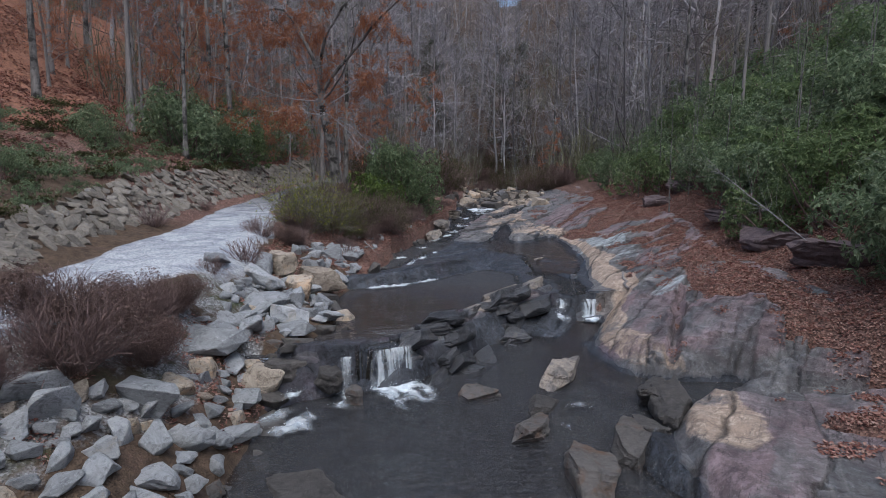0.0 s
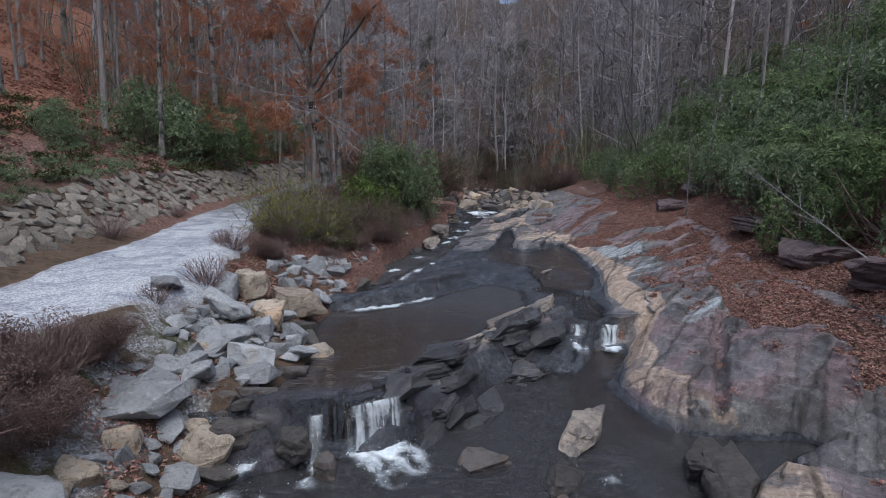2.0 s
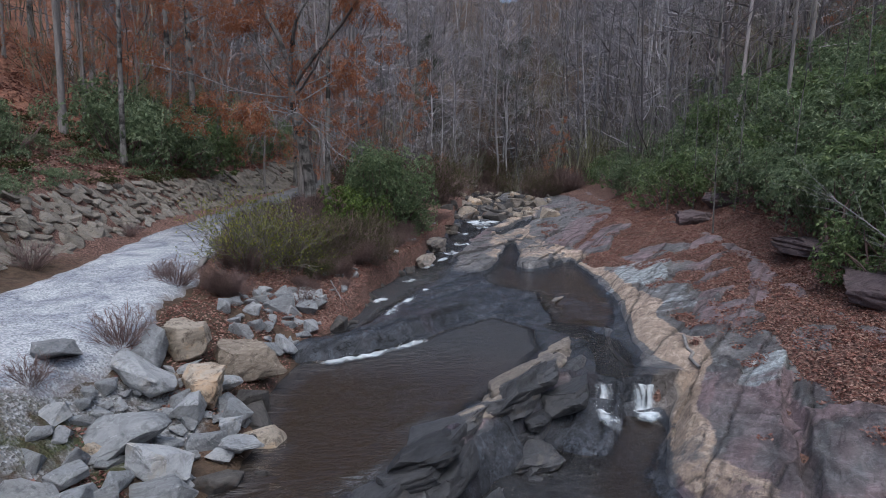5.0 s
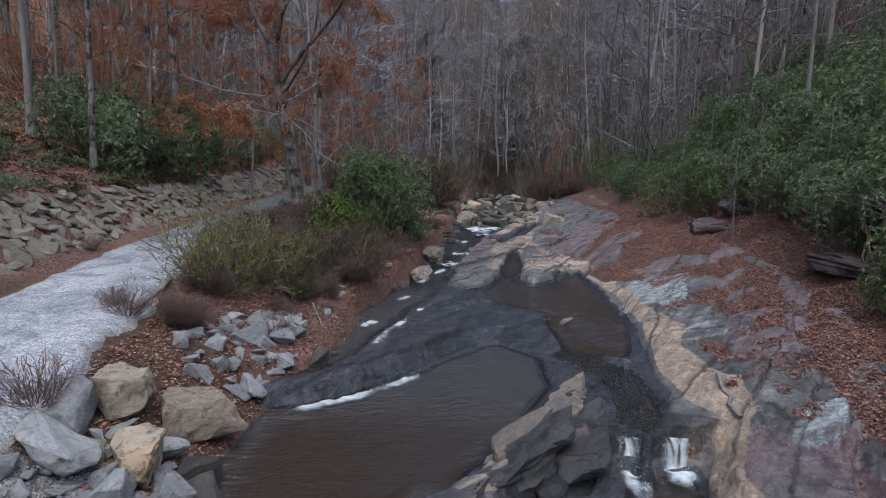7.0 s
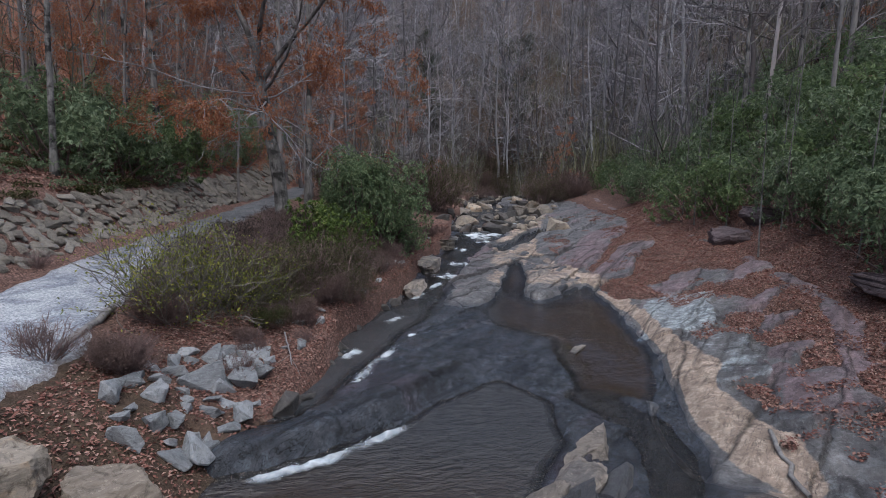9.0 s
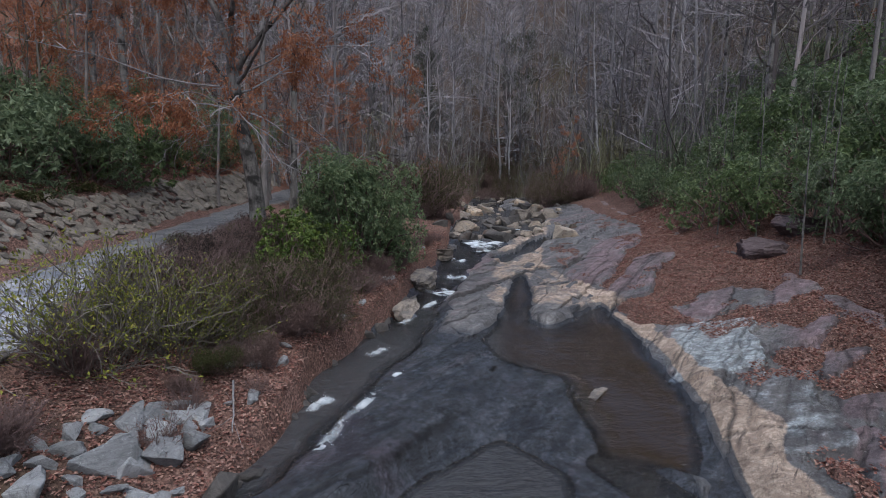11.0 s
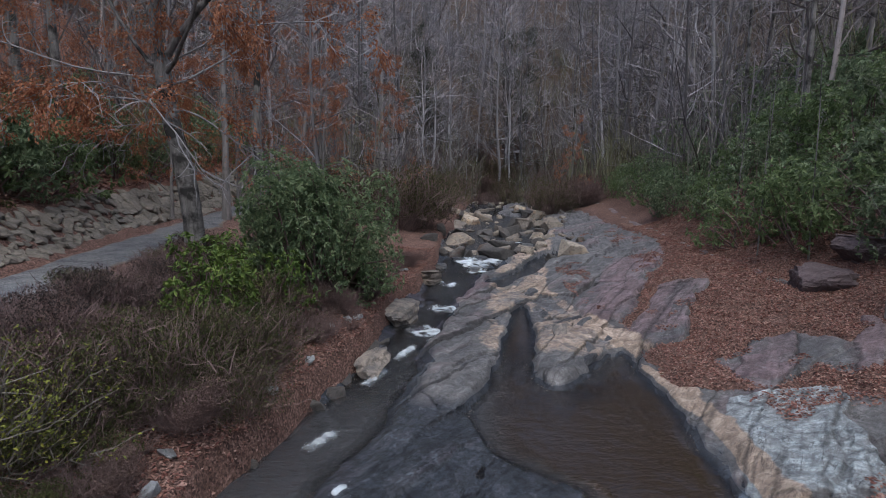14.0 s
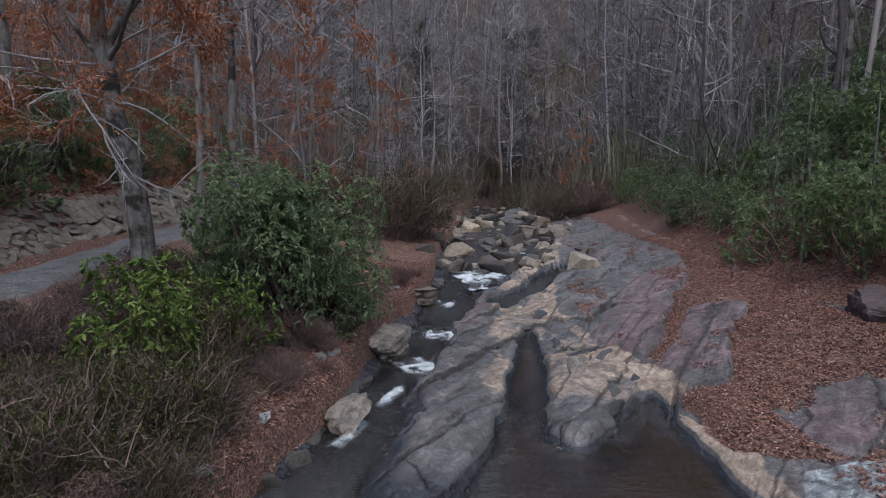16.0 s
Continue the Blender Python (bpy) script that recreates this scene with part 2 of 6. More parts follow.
def mat_water():
    m = Mat("stream_water", 0.06, 0.5)
    t = m.t
    run = m.stretch((0.55, 1.25, 1.0), (0, 0, -0.3))
    flow = m.stretch((2.6, 0.5, 1.0), (0, 0, -0.35))
    ripple = m.noise(4.2, 3, 0.5, 1.0, run)
    fine = m.noise(13.0, 3, 0.6, 0.8, run)
    streak = m.noise(2.4, 5, 0.6, 1.0, flow)
    swell = m.noise(0.9, 3, 0.5, 0.8)
    rush = m.attr("rush")
    h = m.math("MULTIPLY", m.math("ADD", m.math("MULTIPLY", ripple, 1.6), m.math("MULTIPLY", fine, 0.8)), m.math("ADD", m.math("MULTIPLY", rush, 1.3), 0.16))
    h = m.math("ADD", h, m.math("ADD", m.math("MULTIPLY", streak, m.math("MULTIPLY", rush, 0.9)), m.math("MULTIPLY", swell, 0.7)))
    bump = m.n("ShaderNodeBump", Strength=1.0, Distance=0.085)
    m.link(h, bump.inputs["Height"])
    gloss = m.n("ShaderNodeBsdfGlossy", Roughness=0.06)
    m.link(m.math("ADD", m.math("MULTIPLY", rush, 0.07), 0.05), gloss.inputs["Roughness"])
    gloss.inputs["Color"].default_value = (0.92, 0.95, 1.0, 1)
    clear = m.n("ShaderNodeBsdfTransparent")
    clear.inputs["Color"].default_value = (0.6, 0.5, 0.38, 1)
    murk = m.n("ShaderNodeBsdfDiffuse")
    m.link(m.mix(rush, (0.03, 0.02, 0.012), (0.034, 0.034, 0.036)), murk.inputs["Color"])
    body = m.n("ShaderNodeMixShader")
    m.link(m.mask(m.attr("depth"), 0.0, 0.3), body.inputs[0])
    m.link(clear.outputs[0], body.inputs[1])
    m.link(murk.outputs[0], body.inputs[2])
    fr = m.n("ShaderNodeFresnel", IOR=1.46)
    top = m.n("ShaderNodeMixShader")
    for node in (gloss, fr):
        m.link(bump.outputs[0], node.inputs["Normal"])
    m.link(fr.outputs[0], top.inputs[0])
    m.link(body.outputs[0], top.inputs[1])
    m.link(gloss.outputs[0], top.inputs[2])
    m.link(top.outputs[0], t.nodes["Material Output"].inputs["Surface"])
    return m.m


def mat_fleck():
    m = Mat("foam_flecks", 0.6, 0.3)
    m.color(m.ramp(m.island(), (0.0, (0.45, 0.52, 0.57)), (1.0, (0.82, 0.86, 0.88))))
    return m.m


def mat_foam():
    m = Mat("white_water", 0.5, 0.4)
    c = m.ramp(m.noise(6, 6, 0.7), (0.3, (0.4, 0.47, 0.52)), (0.65, (0.78, 0.82, 0.85)))
    m.color(c)
    lace = m.mask(m.math("ADD", m.math("MULTIPLY", m.noise(9.0, 6, 0.7, 0.5), 0.5), m.attr("thick")), 0.4, 1.2)
    clear = m.n("ShaderNodeBsdfTransparent")
    x = m.n("ShaderNodeMixShader")
    m.link(lace, x.inputs[0])
    m.link(clear.outputs[0], x.inputs[1])
    m.link(m.b.outputs[0], x.inputs[2])
    m.link(x.outputs[0], m.t.nodes["Material Output"].inputs["Surface"])
    m.bump(m.noise(12, 6, 0.7), 0.6, 0.05)
    return m.m


M_FLECK = mat_fleck()
M_ROCK, M_SOIL, M_GRAVEL, M_WATER, M_FOAM = mat_bedrock(), mat_soil(), mat_gravel(), mat_water(), mat_foam()
M_GREY = mat_stone("blue_grey_stone", (0.12, 0.126, 0.133), (0.42, 0.435, 0.45), (0.34, 0.31, 0.26), 0.74)
M_TANSTONE = mat_stone("tan_stone", (0.14, 0.112, 0.088), (0.48, 0.425, 0.35), (0.42, 0.305, 0.205), 0.64, 0.8)
M_WALLSTONE = mat_stone("weathered_stone", (0.07, 0.062, 0.054), (0.31, 0.28, 0.235), (0.2, 0.2, 0.2), 0.68)
M_BUFF = mat_stone("buff_stone", (0.065, 0.056, 0.05), (0.29, 0.25, 0.205), (0.33, 0.255, 0.185), 0.66, 0.7)
M_DARKSTONE = mat_stone("wet_dark_stone", (0.03, 0.028, 0.027), (0.13, 0.12, 0.112), (0.1, 0.06, 0.04), 0.7)
M_BEECH = mat_bark("pale_beech_bark", (0.08, 0.077, 0.073), (0.3, 0.29, 0.28), 0.47)
M_LIMB = mat_bark("dark_limb_bark", (0.05, 0.047, 0.046), (0.2, 0.19, 0.185), 0.5)
M_BARK = mat_bark("grey_bark", (0.12, 0.112, 0.108), (0.3, 0.283, 0.275))
M_PRIVET = mat_bark("privet_twigs", (0.09, 0.08, 0.07), (0.22, 0.2, 0.18), 0.7)
M_TWIG = mat_bark("grey_twigs", (0.15, 0.148, 0.155), (0.36, 0.355, 0.365), 0.72)


def mat_woods(name, *stops):
    m = Mat(name, 0.9, 0.1)
    tone = m.ramp(m.island(), *stops)
    c = m.mix(m.math("MULTIPLY", m.mask(m.noise(0.05, 3, 0.6), 0.5, 0.65), 0.5), tone, (0.85, 0.62, 0.5), "MULTIPLY")
    m.color(c)
    return m.m


M_WOODS = mat_woods("winter_trunks", (0.0, (0.09, 0.085, 0.088)), (0.5, (0.16, 0.153, 0.158)), (0.82, (0.25, 0.243, 0.25)), (1.0, (0.42, 0.41, 0.42)))
M_HAZE = mat_woods("winter_twigs", (0.0, (0.13, 0.122, 0.132)), (0.5, (0.23, 0.22, 0.235)), (1.0, (0.36, 0.35, 0.37)))


def mat_brush():
    m = Mat("underbrush", 0.9, 0.1)
    tone = m.ramp(m.island(), (0.0, (0.085, 0.077, 0.08)), (0.5, (0.16, 0.148, 0.15)), (1.0, (0.26, 0.245, 0.25)))
    c = m.mix(m.mask(m.noise(0.08, 3, 0.6), 0.48, 0.6), tone, m.mix(1.0, tone, (0.85, 0.9, 0.55), "MULTIPLY"))
    m.color(c)
    return m.m


M_BRUSH = mat_brush()
M_BROWNTWIG = mat_bark("brown_twigs", (0.1, 0.07, 0.067), (0.25, 0.18, 0.17), 0.7)
M_RHODO = mat_leaf("rhododendron_leaf", (0.115, 0.155, 0.09), (0.19, 0.255, 0.145), (0.255, 0.33, 0.19), (0.36, 0.43, 0.27), rough=0.5, spec=0.3, through=0.5)
M_MIDGREEN = mat_leaf("mid_green_leaf", (0.105, 0.145, 0.07), (0.17, 0.235, 0.105), (0.22, 0.3, 0.14), (0.3, 0.37, 0.18), rough=0.55, spec=0.2, through=0.5)
M_BANKGREEN = mat_leaf("bank_rhododendron_leaf", (0.13, 0.18, 0.1), (0.2, 0.275, 0.145), (0.27, 0.35, 0.185), (0.36, 0.43, 0.25), rough=0.5, spec=0.3, through=0.5)
M_PINE = mat_leaf("pine_needles", (0.05, 0.065, 0.045), (0.085, 0.105, 0.07), (0.12, 0.14, 0.095), rough=0.6, through=0.2)
M_BRIGHT = mat_leaf("bright_green_leaf", (0.06, 0.1, 0.025), (0.12, 0.18, 0.04), (0.2, 0.26, 0.06), rough=0.5, through=0.2)
M_YELLOW = mat_leaf("yellow_green_leaf", (0.14, 0.16, 0.04), (0.25, 0.27, 0.055), (0.38, 0.36, 0.07), rough=0.6, through=0.25)
M_OLIVE = mat_leaf("olive_leaf", (0.04, 0.045, 0.016), (0.075, 0.08, 0.026), (0.12, 0.12, 0.04), rough=0.6, through=0.2)
M_ORANGE = mat_leaf("clinging_beech_leaf", (0.27, 0.103, 0.06), (0.44, 0.185, 0.1), (0.56, 0.27, 0.155), rough=0.7, through=0.35)
M_DARKLEAF = mat_leaf("dark_brown_leaf", (0.035, 0.026, 0.024), (0.065, 0.048, 0.043), (0.11, 0.08, 0.072), rough=0.8)
M_LITTER = mat_leaf("fallen_leaf", (0.13, 0.052, 0.042), (0.25, 0.112, 0.09), (0.36, 0.195, 0.16), (0.47, 0.32, 0.27), rough=0.75)
M_BROWNLEAF = mat_leaf("dry_brown_leaf", (0.095, 0.062, 0.056), (0.17, 0.113, 0.1), (0.26, 0.18, 0.16), rough=0.8)


# ---- helpers for meshes ----
RNG = np.random.default_rng(7)


def hash2(i, j, seed):
    v = np.sin(i * 127.1 + j * 311.7 + seed * 74.7) * 43758.5453
    return v - np.floor(v)


def vnoise(x, y, seed=0):
    """Smooth noise in 0..1 over arrays."""
    i, j = np.floor(x), np.floor(y)
    u, v = x - i, y - j
    u, v = u * u * (3 - 2 * u), v * v * (3 - 2 * v)
    a, b = hash2(i, j, seed), hash2(i + 1, j, seed)
    c, d = hash2(i, j + 1, seed), hash2(i + 1, j + 1, seed)
    return (a * (1 - u) + b * u) * (1 - v) + (c * (1 - u) + d * u) * v


def fbm(x, y, seed=0, octaves=4):
    s, a, f = 0, 0.5, 1.0
    for k in range(octaves):
        s = s + a * (vnoise(x * f, y * f, seed + k * 3) - 0.5)
        a, f = a * 0.5, f * 2.03
    return s * 2          # about -1..1


def smooth(e0, e1, x):
    t = np.clip((x - e0) / (e1 - e0), 0, 1)
    return t * t * (3 - 2 * t)


def dist_line(x, y, pts, closed=False):
    """Distance to a polyline, and for a closed one whether inside."""
    best = np.full(np.shape(x), 1e9)
    inside = np.zeros(np.shape(x), bool)
    n = len(pts)
    for k in range(n if closed else n - 1):
        (x0, y0), (x1, y1) = pts[k], pts[(k + 1) % n]
        dx, dy = x1 - x0, y1 - y0
        t = np.clip(((x - x0) * dx + (y - y0) * dy) / (dx * dx + dy * dy + 1e-9), 0, 1)
        best = np.minimum(best, np.hypot(x - x0 - t * dx, y - y0 - t * dy))
        if closed:
            cross = ((y0 > y) != (y1 > y)) & (x < dx * (y - y0) / (dy if dy else 1e-9) + x0)
            inside ^= cross
    return best, inside


def sdf(x, y, pts):
    d, i = dist_line(x, y, pts, True)
    return np.where(i, -d, d)


def quick_mesh(name, verts, faces, material, smooth_shade=False):
    """Mesh data from arrays; all faces have the same number of corners."""
    me = bpy.data.meshes.new(name)
    verts, faces = np.asarray(verts, np.float32), np.asarray(faces, np.int32)
    k = faces.shape[1]
    me.vertices.add(len(verts))
    me.vertices.foreach_set("co", verts.ravel())
    me.loops.add(faces.size)
    me.loops.foreach_set("vertex_index", faces.ravel())
    me.polygons.add(len(faces))
    me.polygons.foreach_set("loop_start", np.arange(0, faces.size, k, dtype=np.int32))
    me.polygons.foreach_set("use_smooth", np.full(len(faces), smooth_shade))
    me.materials.append(material)
    me.update(calc_edges=True)
    me.validate()
    return me


def set_attr(me, name, values):
    a = me.attributes.new(name, "FLOAT", "POINT")
    a.data.foreach_set("value", np.asarray(values, np.float32).ravel())


def sheet(name, xs, ys, height, material, attrs=(), keep=None, crease=0):
    """A height field over the grid of xs and ys. keep: which quads stay."""
    X, Y = np.meshgrid(xs, ys)
    Z = height(X, Y)
    nx, ny = len(xs), len(ys)
    idx = np.arange(nx * ny).reshape(ny, nx)
    F = np.stack([idx[:-1, :-1], idx[:-1, 1:], idx[1:, 1:], idx[1:, :-1]], -1).reshape(-1, 4)
    V = np.stack([X, Y, Z], -1).reshape(-1, 3)
    if keep is not None:
        k = keep(X, Y, Z).ravel()
        F = F[k[F].any(1)]
        used = np.unique(F)
        back = np.zeros(nx * ny, int)
        back[used] = np.arange(len(used))
        V, F = V[used], back[F]
    me = quick_mesh(name, V, F, material, True)
    for key, fn in attrs:
        set_attr(me, key, fn(V[:, 0], V[:, 1]))
    if crease:
        me.set_sharp_from_angle(angle=crease)
    return new(name, me)


def part(name, me, parent, label=""):
    ob = new(name, me)
    ob.parent = parent
    return tagged(ob, label)


def thing(name, label, category, group="", place=(0, 0, 0), turn=0.0, size=1.0):
    ob = new(name)
    ob.empty_display_size = 0.2
    ob.location, ob.rotation_euler = place, (0, 0, turn)
    ob.scale = (size, size, size)
    return tagged(ob, label, category, group)


# ---- the plan: break lines of the valley, from y (upstream) to x and z ----
def line(ys, vs):
    return lambda y: np.interp(y, ys, vs)


WALLTOP_X = line([-20, 5, 10, 13, 18, 22, 28, 36, 46, 70, 110], [-8, -8.2, -9.0, -10.2, -11.3, -12.1, -12.6, -14.6, -17, -22, -30])
WALLTOP_Z = line([-20, 5, 10, 13, 18, 22, 28, 36, 46, 70, 110], [2, 2.3, 2.7, 3.1, 3.9, 4.0, 4.05, 4.4, 4.9, 6.5, 12])
WALLFOOT_X = line([-20, 5, 10, 13, 18, 22, 28, 36, 46, 70, 110], [-7, -7.4, -8.3, -9.2, -10.1, -10.9, -11.5, -13.2, -15.6, -20, -27])
WALLFOOT_Z = line([-20, 5, 10, 13, 18, 22, 28, 36, 46, 70, 110], [1.8, 2.0, 2.2, 2.4, 2.65, 2.85, 3.05, 3.35, 3.6, 4.6, 9])
PATHL_X = line([-20, 5, 9, 13, 17.5, 22, 28, 36, 46, 70, 110], [-6, -6.5, -7.4, -8.2, -9.1, -10.1, -10.9, -12.5, -15, -19, -26])
PATHR_X = line([-20, 5, 10, 13.5, 18.3, 23, 28, 34, 46, 70, 110], [-4, -4.2, -4.7, -5.4, -6.6, -8.0, -9.0, -10.2, -13, -17, -24])
PATH_Z = line([-20, 5, 10, 13.5, 18, 23, 28, 36, 46, 70, 110], [1.7, 1.9, 2.07, 2.22, 2.45, 2.75, 3.0, 3.35, 3.6, 4.6, 9])
SHOULDER_X = line([-20, 5, 8.5, 11.3, 14, 17, 20, 24, 28, 32, 38, 50, 70, 110], [-3, -3.1, -3.6, -3.7, -4.1, -4.2, -4.2, -3.8, -3.7, -3.7, -3.9, -4.6, -6, -8])
SHOULDER_Z = line([-20, 5, 8.5, 11.3, 14, 17, 20, 24, 28, 32, 38, 50, 70, 110], [1.0, 1.1, 1.2, 1.25, 1.5, 1.6, 1.8, 2.0, 2.2, 2.35, 2.6, 3.0, 3.6, 8])
LEFT_X = line([-20, 5, 6.9, 8.1, 9.0, 9.8, 10.6, 11.5, 12.4, 13.2, 14.5, 15.8, 17, 18.5, 20, 21.3, 22.6, 24.3, 27, 29, 31, 33, 36, 42, 52, 66, 80, 110],
              [-1.2, -1.55, -2.05, -2.25, -2.55, -2.6, -2.35, -2.25, -2.4, -2.9, -3.05, -3.0, -2.8, -2.65, -2.75, -3.05, -2.85, -2.7, -2.35, -2.4, -2.5, -2.1, -1.9, -2.3, -2.5, -3, -3, -4])
RIGHT_X = line([-20, 5, 7.4, 9.3, 10.6, 11.6, 13, 14.8, 15.7, 16.6, 17.6, 21, 24, 26, 28.3, 29.3, 31, 33, 36, 42, 52, 66, 80, 110],
               [4, 4.2, 3.6, 4.1, 4.3, 3.7, 3.4, 3.95, 4.4, 4.1, 4.0, 4.2, 4.2, 4.1, 4.0, 3.5, 2.4, 1.9, 1.8, 2.6, 3.4, 3.4, 3.5, 4])
RHODO_X = line([-20, 11, 18, 24, 30, 36, 45, 60, 80, 110], [8.5, 8.4, 8.2, 9.0, 9.0, 8.3, 8.2, 8.5, 9, 10])
RHODO_Z = line([-20, 11, 18, 24, 30, 36, 45, 60, 80, 110], [1.6, 1.8, 1.95, 2.4, 2.8, 2.9, 3.1, 3.7, 4.5, 8])
LEVEL = line([-20, 16, 19, 21, 24, 27, 30, 33, 36, 37.5, 42, 50, 61, 85, 110], [1.04, 1.05, 1.05, 1.05, 1.06, 1.1, 1.21, 1.42, 1.72, 1.98, 2.08, 2.2, 2.35, 2.6, 3.0])

RIDGE = [(-2.75, 9.35), (-1.7, 9.75), (-0.75, 10.35), (-0.1, 11.4), (0.35, 12.7), (0.95, 14.1), (1.6, 15.0), (2.4, 15.35), (3.1, 15.4), (4.0, 15.45), (4.7, 15.7)]
FALLLINE = [(-3.4, 15.2), (-2.5, 15.75), (-1.8, 16.4), (-0.9, 17.6), (-0.2, 19.0), (0.8, 20.2), (2.2, 20.0), (3.4, 18.9), (4.6, 18.4)]
BROWN_POOL = [(-2.6, 10.0), (-1.2, 10.5), (-0.35, 11.6), (0.1, 12.9), (0.7, 14.3), (1.4, 15.8), (1.9, 17.2), (1.7, 18.8), (0.8, 19.9), (-0.2, 18.9), (-0.9, 17.5), (-1.9, 16.2), (-3.2, 15.4), (-3.2, 13.5), (-2.7, 12.4), (-2.7, 11.4)]
LOWER_POOL = [(-2.2, 3), (-2.0, 6.2), (-2.8, 8.4), (-2.2, 9.3), (-0.6, 9.9), (0.25, 11.4), (0.8, 12.8), (1.7, 13.6), (2.4, 14.7), (2.7, 15.25), (3.9, 15.3), (4.0, 14.6), (3.2, 13.2), (3.5, 11.7), (4.2, 10.9), (4.0, 9.4), (3.4, 8.0), (3.9, 6), (4.2, 3)]
UPPER_POOL = [(2.3, 19.6), (3.6, 19.0), (4.15, 20.8), (4.15, 25.2), (3.85, 28.9), (3.3, 28.2), (2.5, 26.9), (1.9, 26.1), (1.55, 26.4), (1.75, 28.9), (1.5, 32.2), (1.1, 32.0), (0.7, 29.2), (0.5, 26.6), (0.0, 24.4), (0.7, 23.0), (2.0, 22.3)]
HEAD_POOL = [(-2.15, 37.6), (-1.09, 38.6), (-0.09, 38.6), (1.08, 38.2), (2.29, 40.0), (3.51, 47.0), (3.73, 60.0), (-2.77, 60.0), (-2.75, 50.0), (-2.29, 42.0)]
CHANNEL = [(-2.9, 17.3), (-2.75, 19.5), (-2.4, 22), (-1.95, 24.5), (-1.75, 27), (-1.7, 29.5), (-1.45, 31.5), (-1.25, 33.5), (-1.0, 36), (-0.2, 38.5), (0.3, 44), (0.2, 52), (-1.5, 62), (-1, 75), (0, 90)]
INLET = [(3.5, 11.3), (4.9, 11.15), (5.9, 11.35), (6.3, 10.9), (5.3, 10.35), (4.7, 9.7), (4.1, 9.0), (3.5, 9.6)]
TROUGH = [(0.3, 34.2), (1.6, 36.2), (2.8, 38.8), (3.8, 41.0)]     # the dark side channel above the tongue
GULLY = [(2.5, 19.2), (3.3, 18.0), (3.4, 17.0), (3.2, 15.9)]       # the side channel with two small falls


def beyond(x, y, pts):
    """How far a point lies on the upstream side of a line that runs from left to right."""
    d, _ = dist_line(x, y, pts)
    ly = np.interp(x, [p[0] for p in pts], [p[1] for p in pts])
    return np.where(y > ly, d, -d)


def water_z(x, y):
    up = beyond(x, y, RIDGE)
    sh = beyond(x, y, FALLLINE)
    base = 0.2 + 0.1 * smooth(13, 16.5, y)
    w = np.where(up > 0, 0.83, base)
    soft = np.where(x < -0.5, 0.3, np.interp(x, [-0.5, 1.0], [0.3, 2.6]))
    w = w + smooth(0.0, 1.0, sh / soft) * (up > 0) * (LEVEL(y) - 0.83)
    return w


def left_profile(x, y):
    """The soil from the left hill down to the stream."""
    wt, wf, pl, pr, sh, le = WALLTOP_X(y), WALLFOOT_X(y), PATHL_X(y), PATHR_X(y), SHOULDER_X(y), LEFT_X(y)
    zt, zf, zp, zs, zw = WALLTOP_Z(y), WALLFOOT_Z(y), PATH_Z(y), SHOULDER_Z(y), np.where(y < 9.5, 0.2, np.where(y < 16, 0.83, LEVEL(y)))
    z = np.where(x < wt, zt + 0.34 * (wt - x) + 0.016 * np.clip(wt - x - 2, 0, 20) ** 2, 0)

    def seg(z, a, za, b, zb):
        t = np.clip((x - a) / (b - a), 0, 1)
        return np.where((x >= a) & (x < b), za + (zb - za) * t, z)

    z = seg(z, wt, zt, wf, zf)
    z = seg(z, wf, zf, pl, zp)
    z = seg(z, pl, zp, pr, zp)
    z = seg(z, pr, zp, sh, zs)
    bank = smooth(17, 20, y)
    lip = le - 0.25 + 0.13 * bank
    zl = zw + 0.12 + 0.5 * bank
    z = seg(z, sh, zs, lip, zl)
    z = seg(z, lip, zl, le, zw - 0.05)
    return np.where(x >= le, zw - 0.05 - 1.2 * np.clip(x - le, 0, 0.8), z)


def right_profile(x, y):
    ri, rx, rz = RIGHT_X(y), RHODO_X(y), RHODO_Z(y)
    zw = 0.25 + (LEVEL(y) - 0.25) * smooth(11.2, 18.2, y)
    t = np.clip((x - ri) / (rx - ri), 0, 1)
    z = zw + (rz - zw) * (0.12 * smooth(0, 0.1, t) + 0.88 * t ** 1.25)
    z = np.where(x > rx, rz + 0.5 * (x - rx) + 0.01 * np.clip(x - rx, 0, 14) ** 2, z)
    return np.where(x < ri, zw - 1.2 * np.clip(ri - x, 0, 0.8), z)


def soil_z(x, y):
    mid = (LEFT_X(y) + RIGHT_X(y)) / 2
    z = np.where(x < mid, left_profile(x, y), right_profile(x, y))
    path = smooth(0.3, 0.0, np.maximum(PATHL_X(y) - x, x - PATHR_X(y)))
    rough = fbm(x * 0.7, y * 0.7, 3, 4) * 0.22 + fbm(x * 3, y * 3, 9, 3) * 0.07
    far = smooth(6, 30, np.abs(x)) * fbm(x * 0.12, y * 0.12, 21, 3) * 2.2
    z = z + (rough + far) * (1 - 0.85 * path)
    hill = np.clip(y - 78 + 0.25 * np.abs(x + 4), 0, 400)
    z = z + 0.16 * hill + 0.3 * np.clip(hill - 12, 0, 160)
    behind = np.clip(-6 - y, 0, 300)
    z = z + 0.25 * behind
    # on the right bank the soil lies under the slabs, and shows where leaves cover them
    on_rock = smooth(-0.9, -0.3, x - RIGHT_X(y)) * smooth(0.2, -1.0, x - RHODO_X(y) + 0.2) * (y < 60)
    if not np.any(on_rock):
        return z
    heap = rock_z(x, y) + 0.26 * (cover(x, y) - 0.5)
    return z * (1 - on_rock) + heap * on_rock


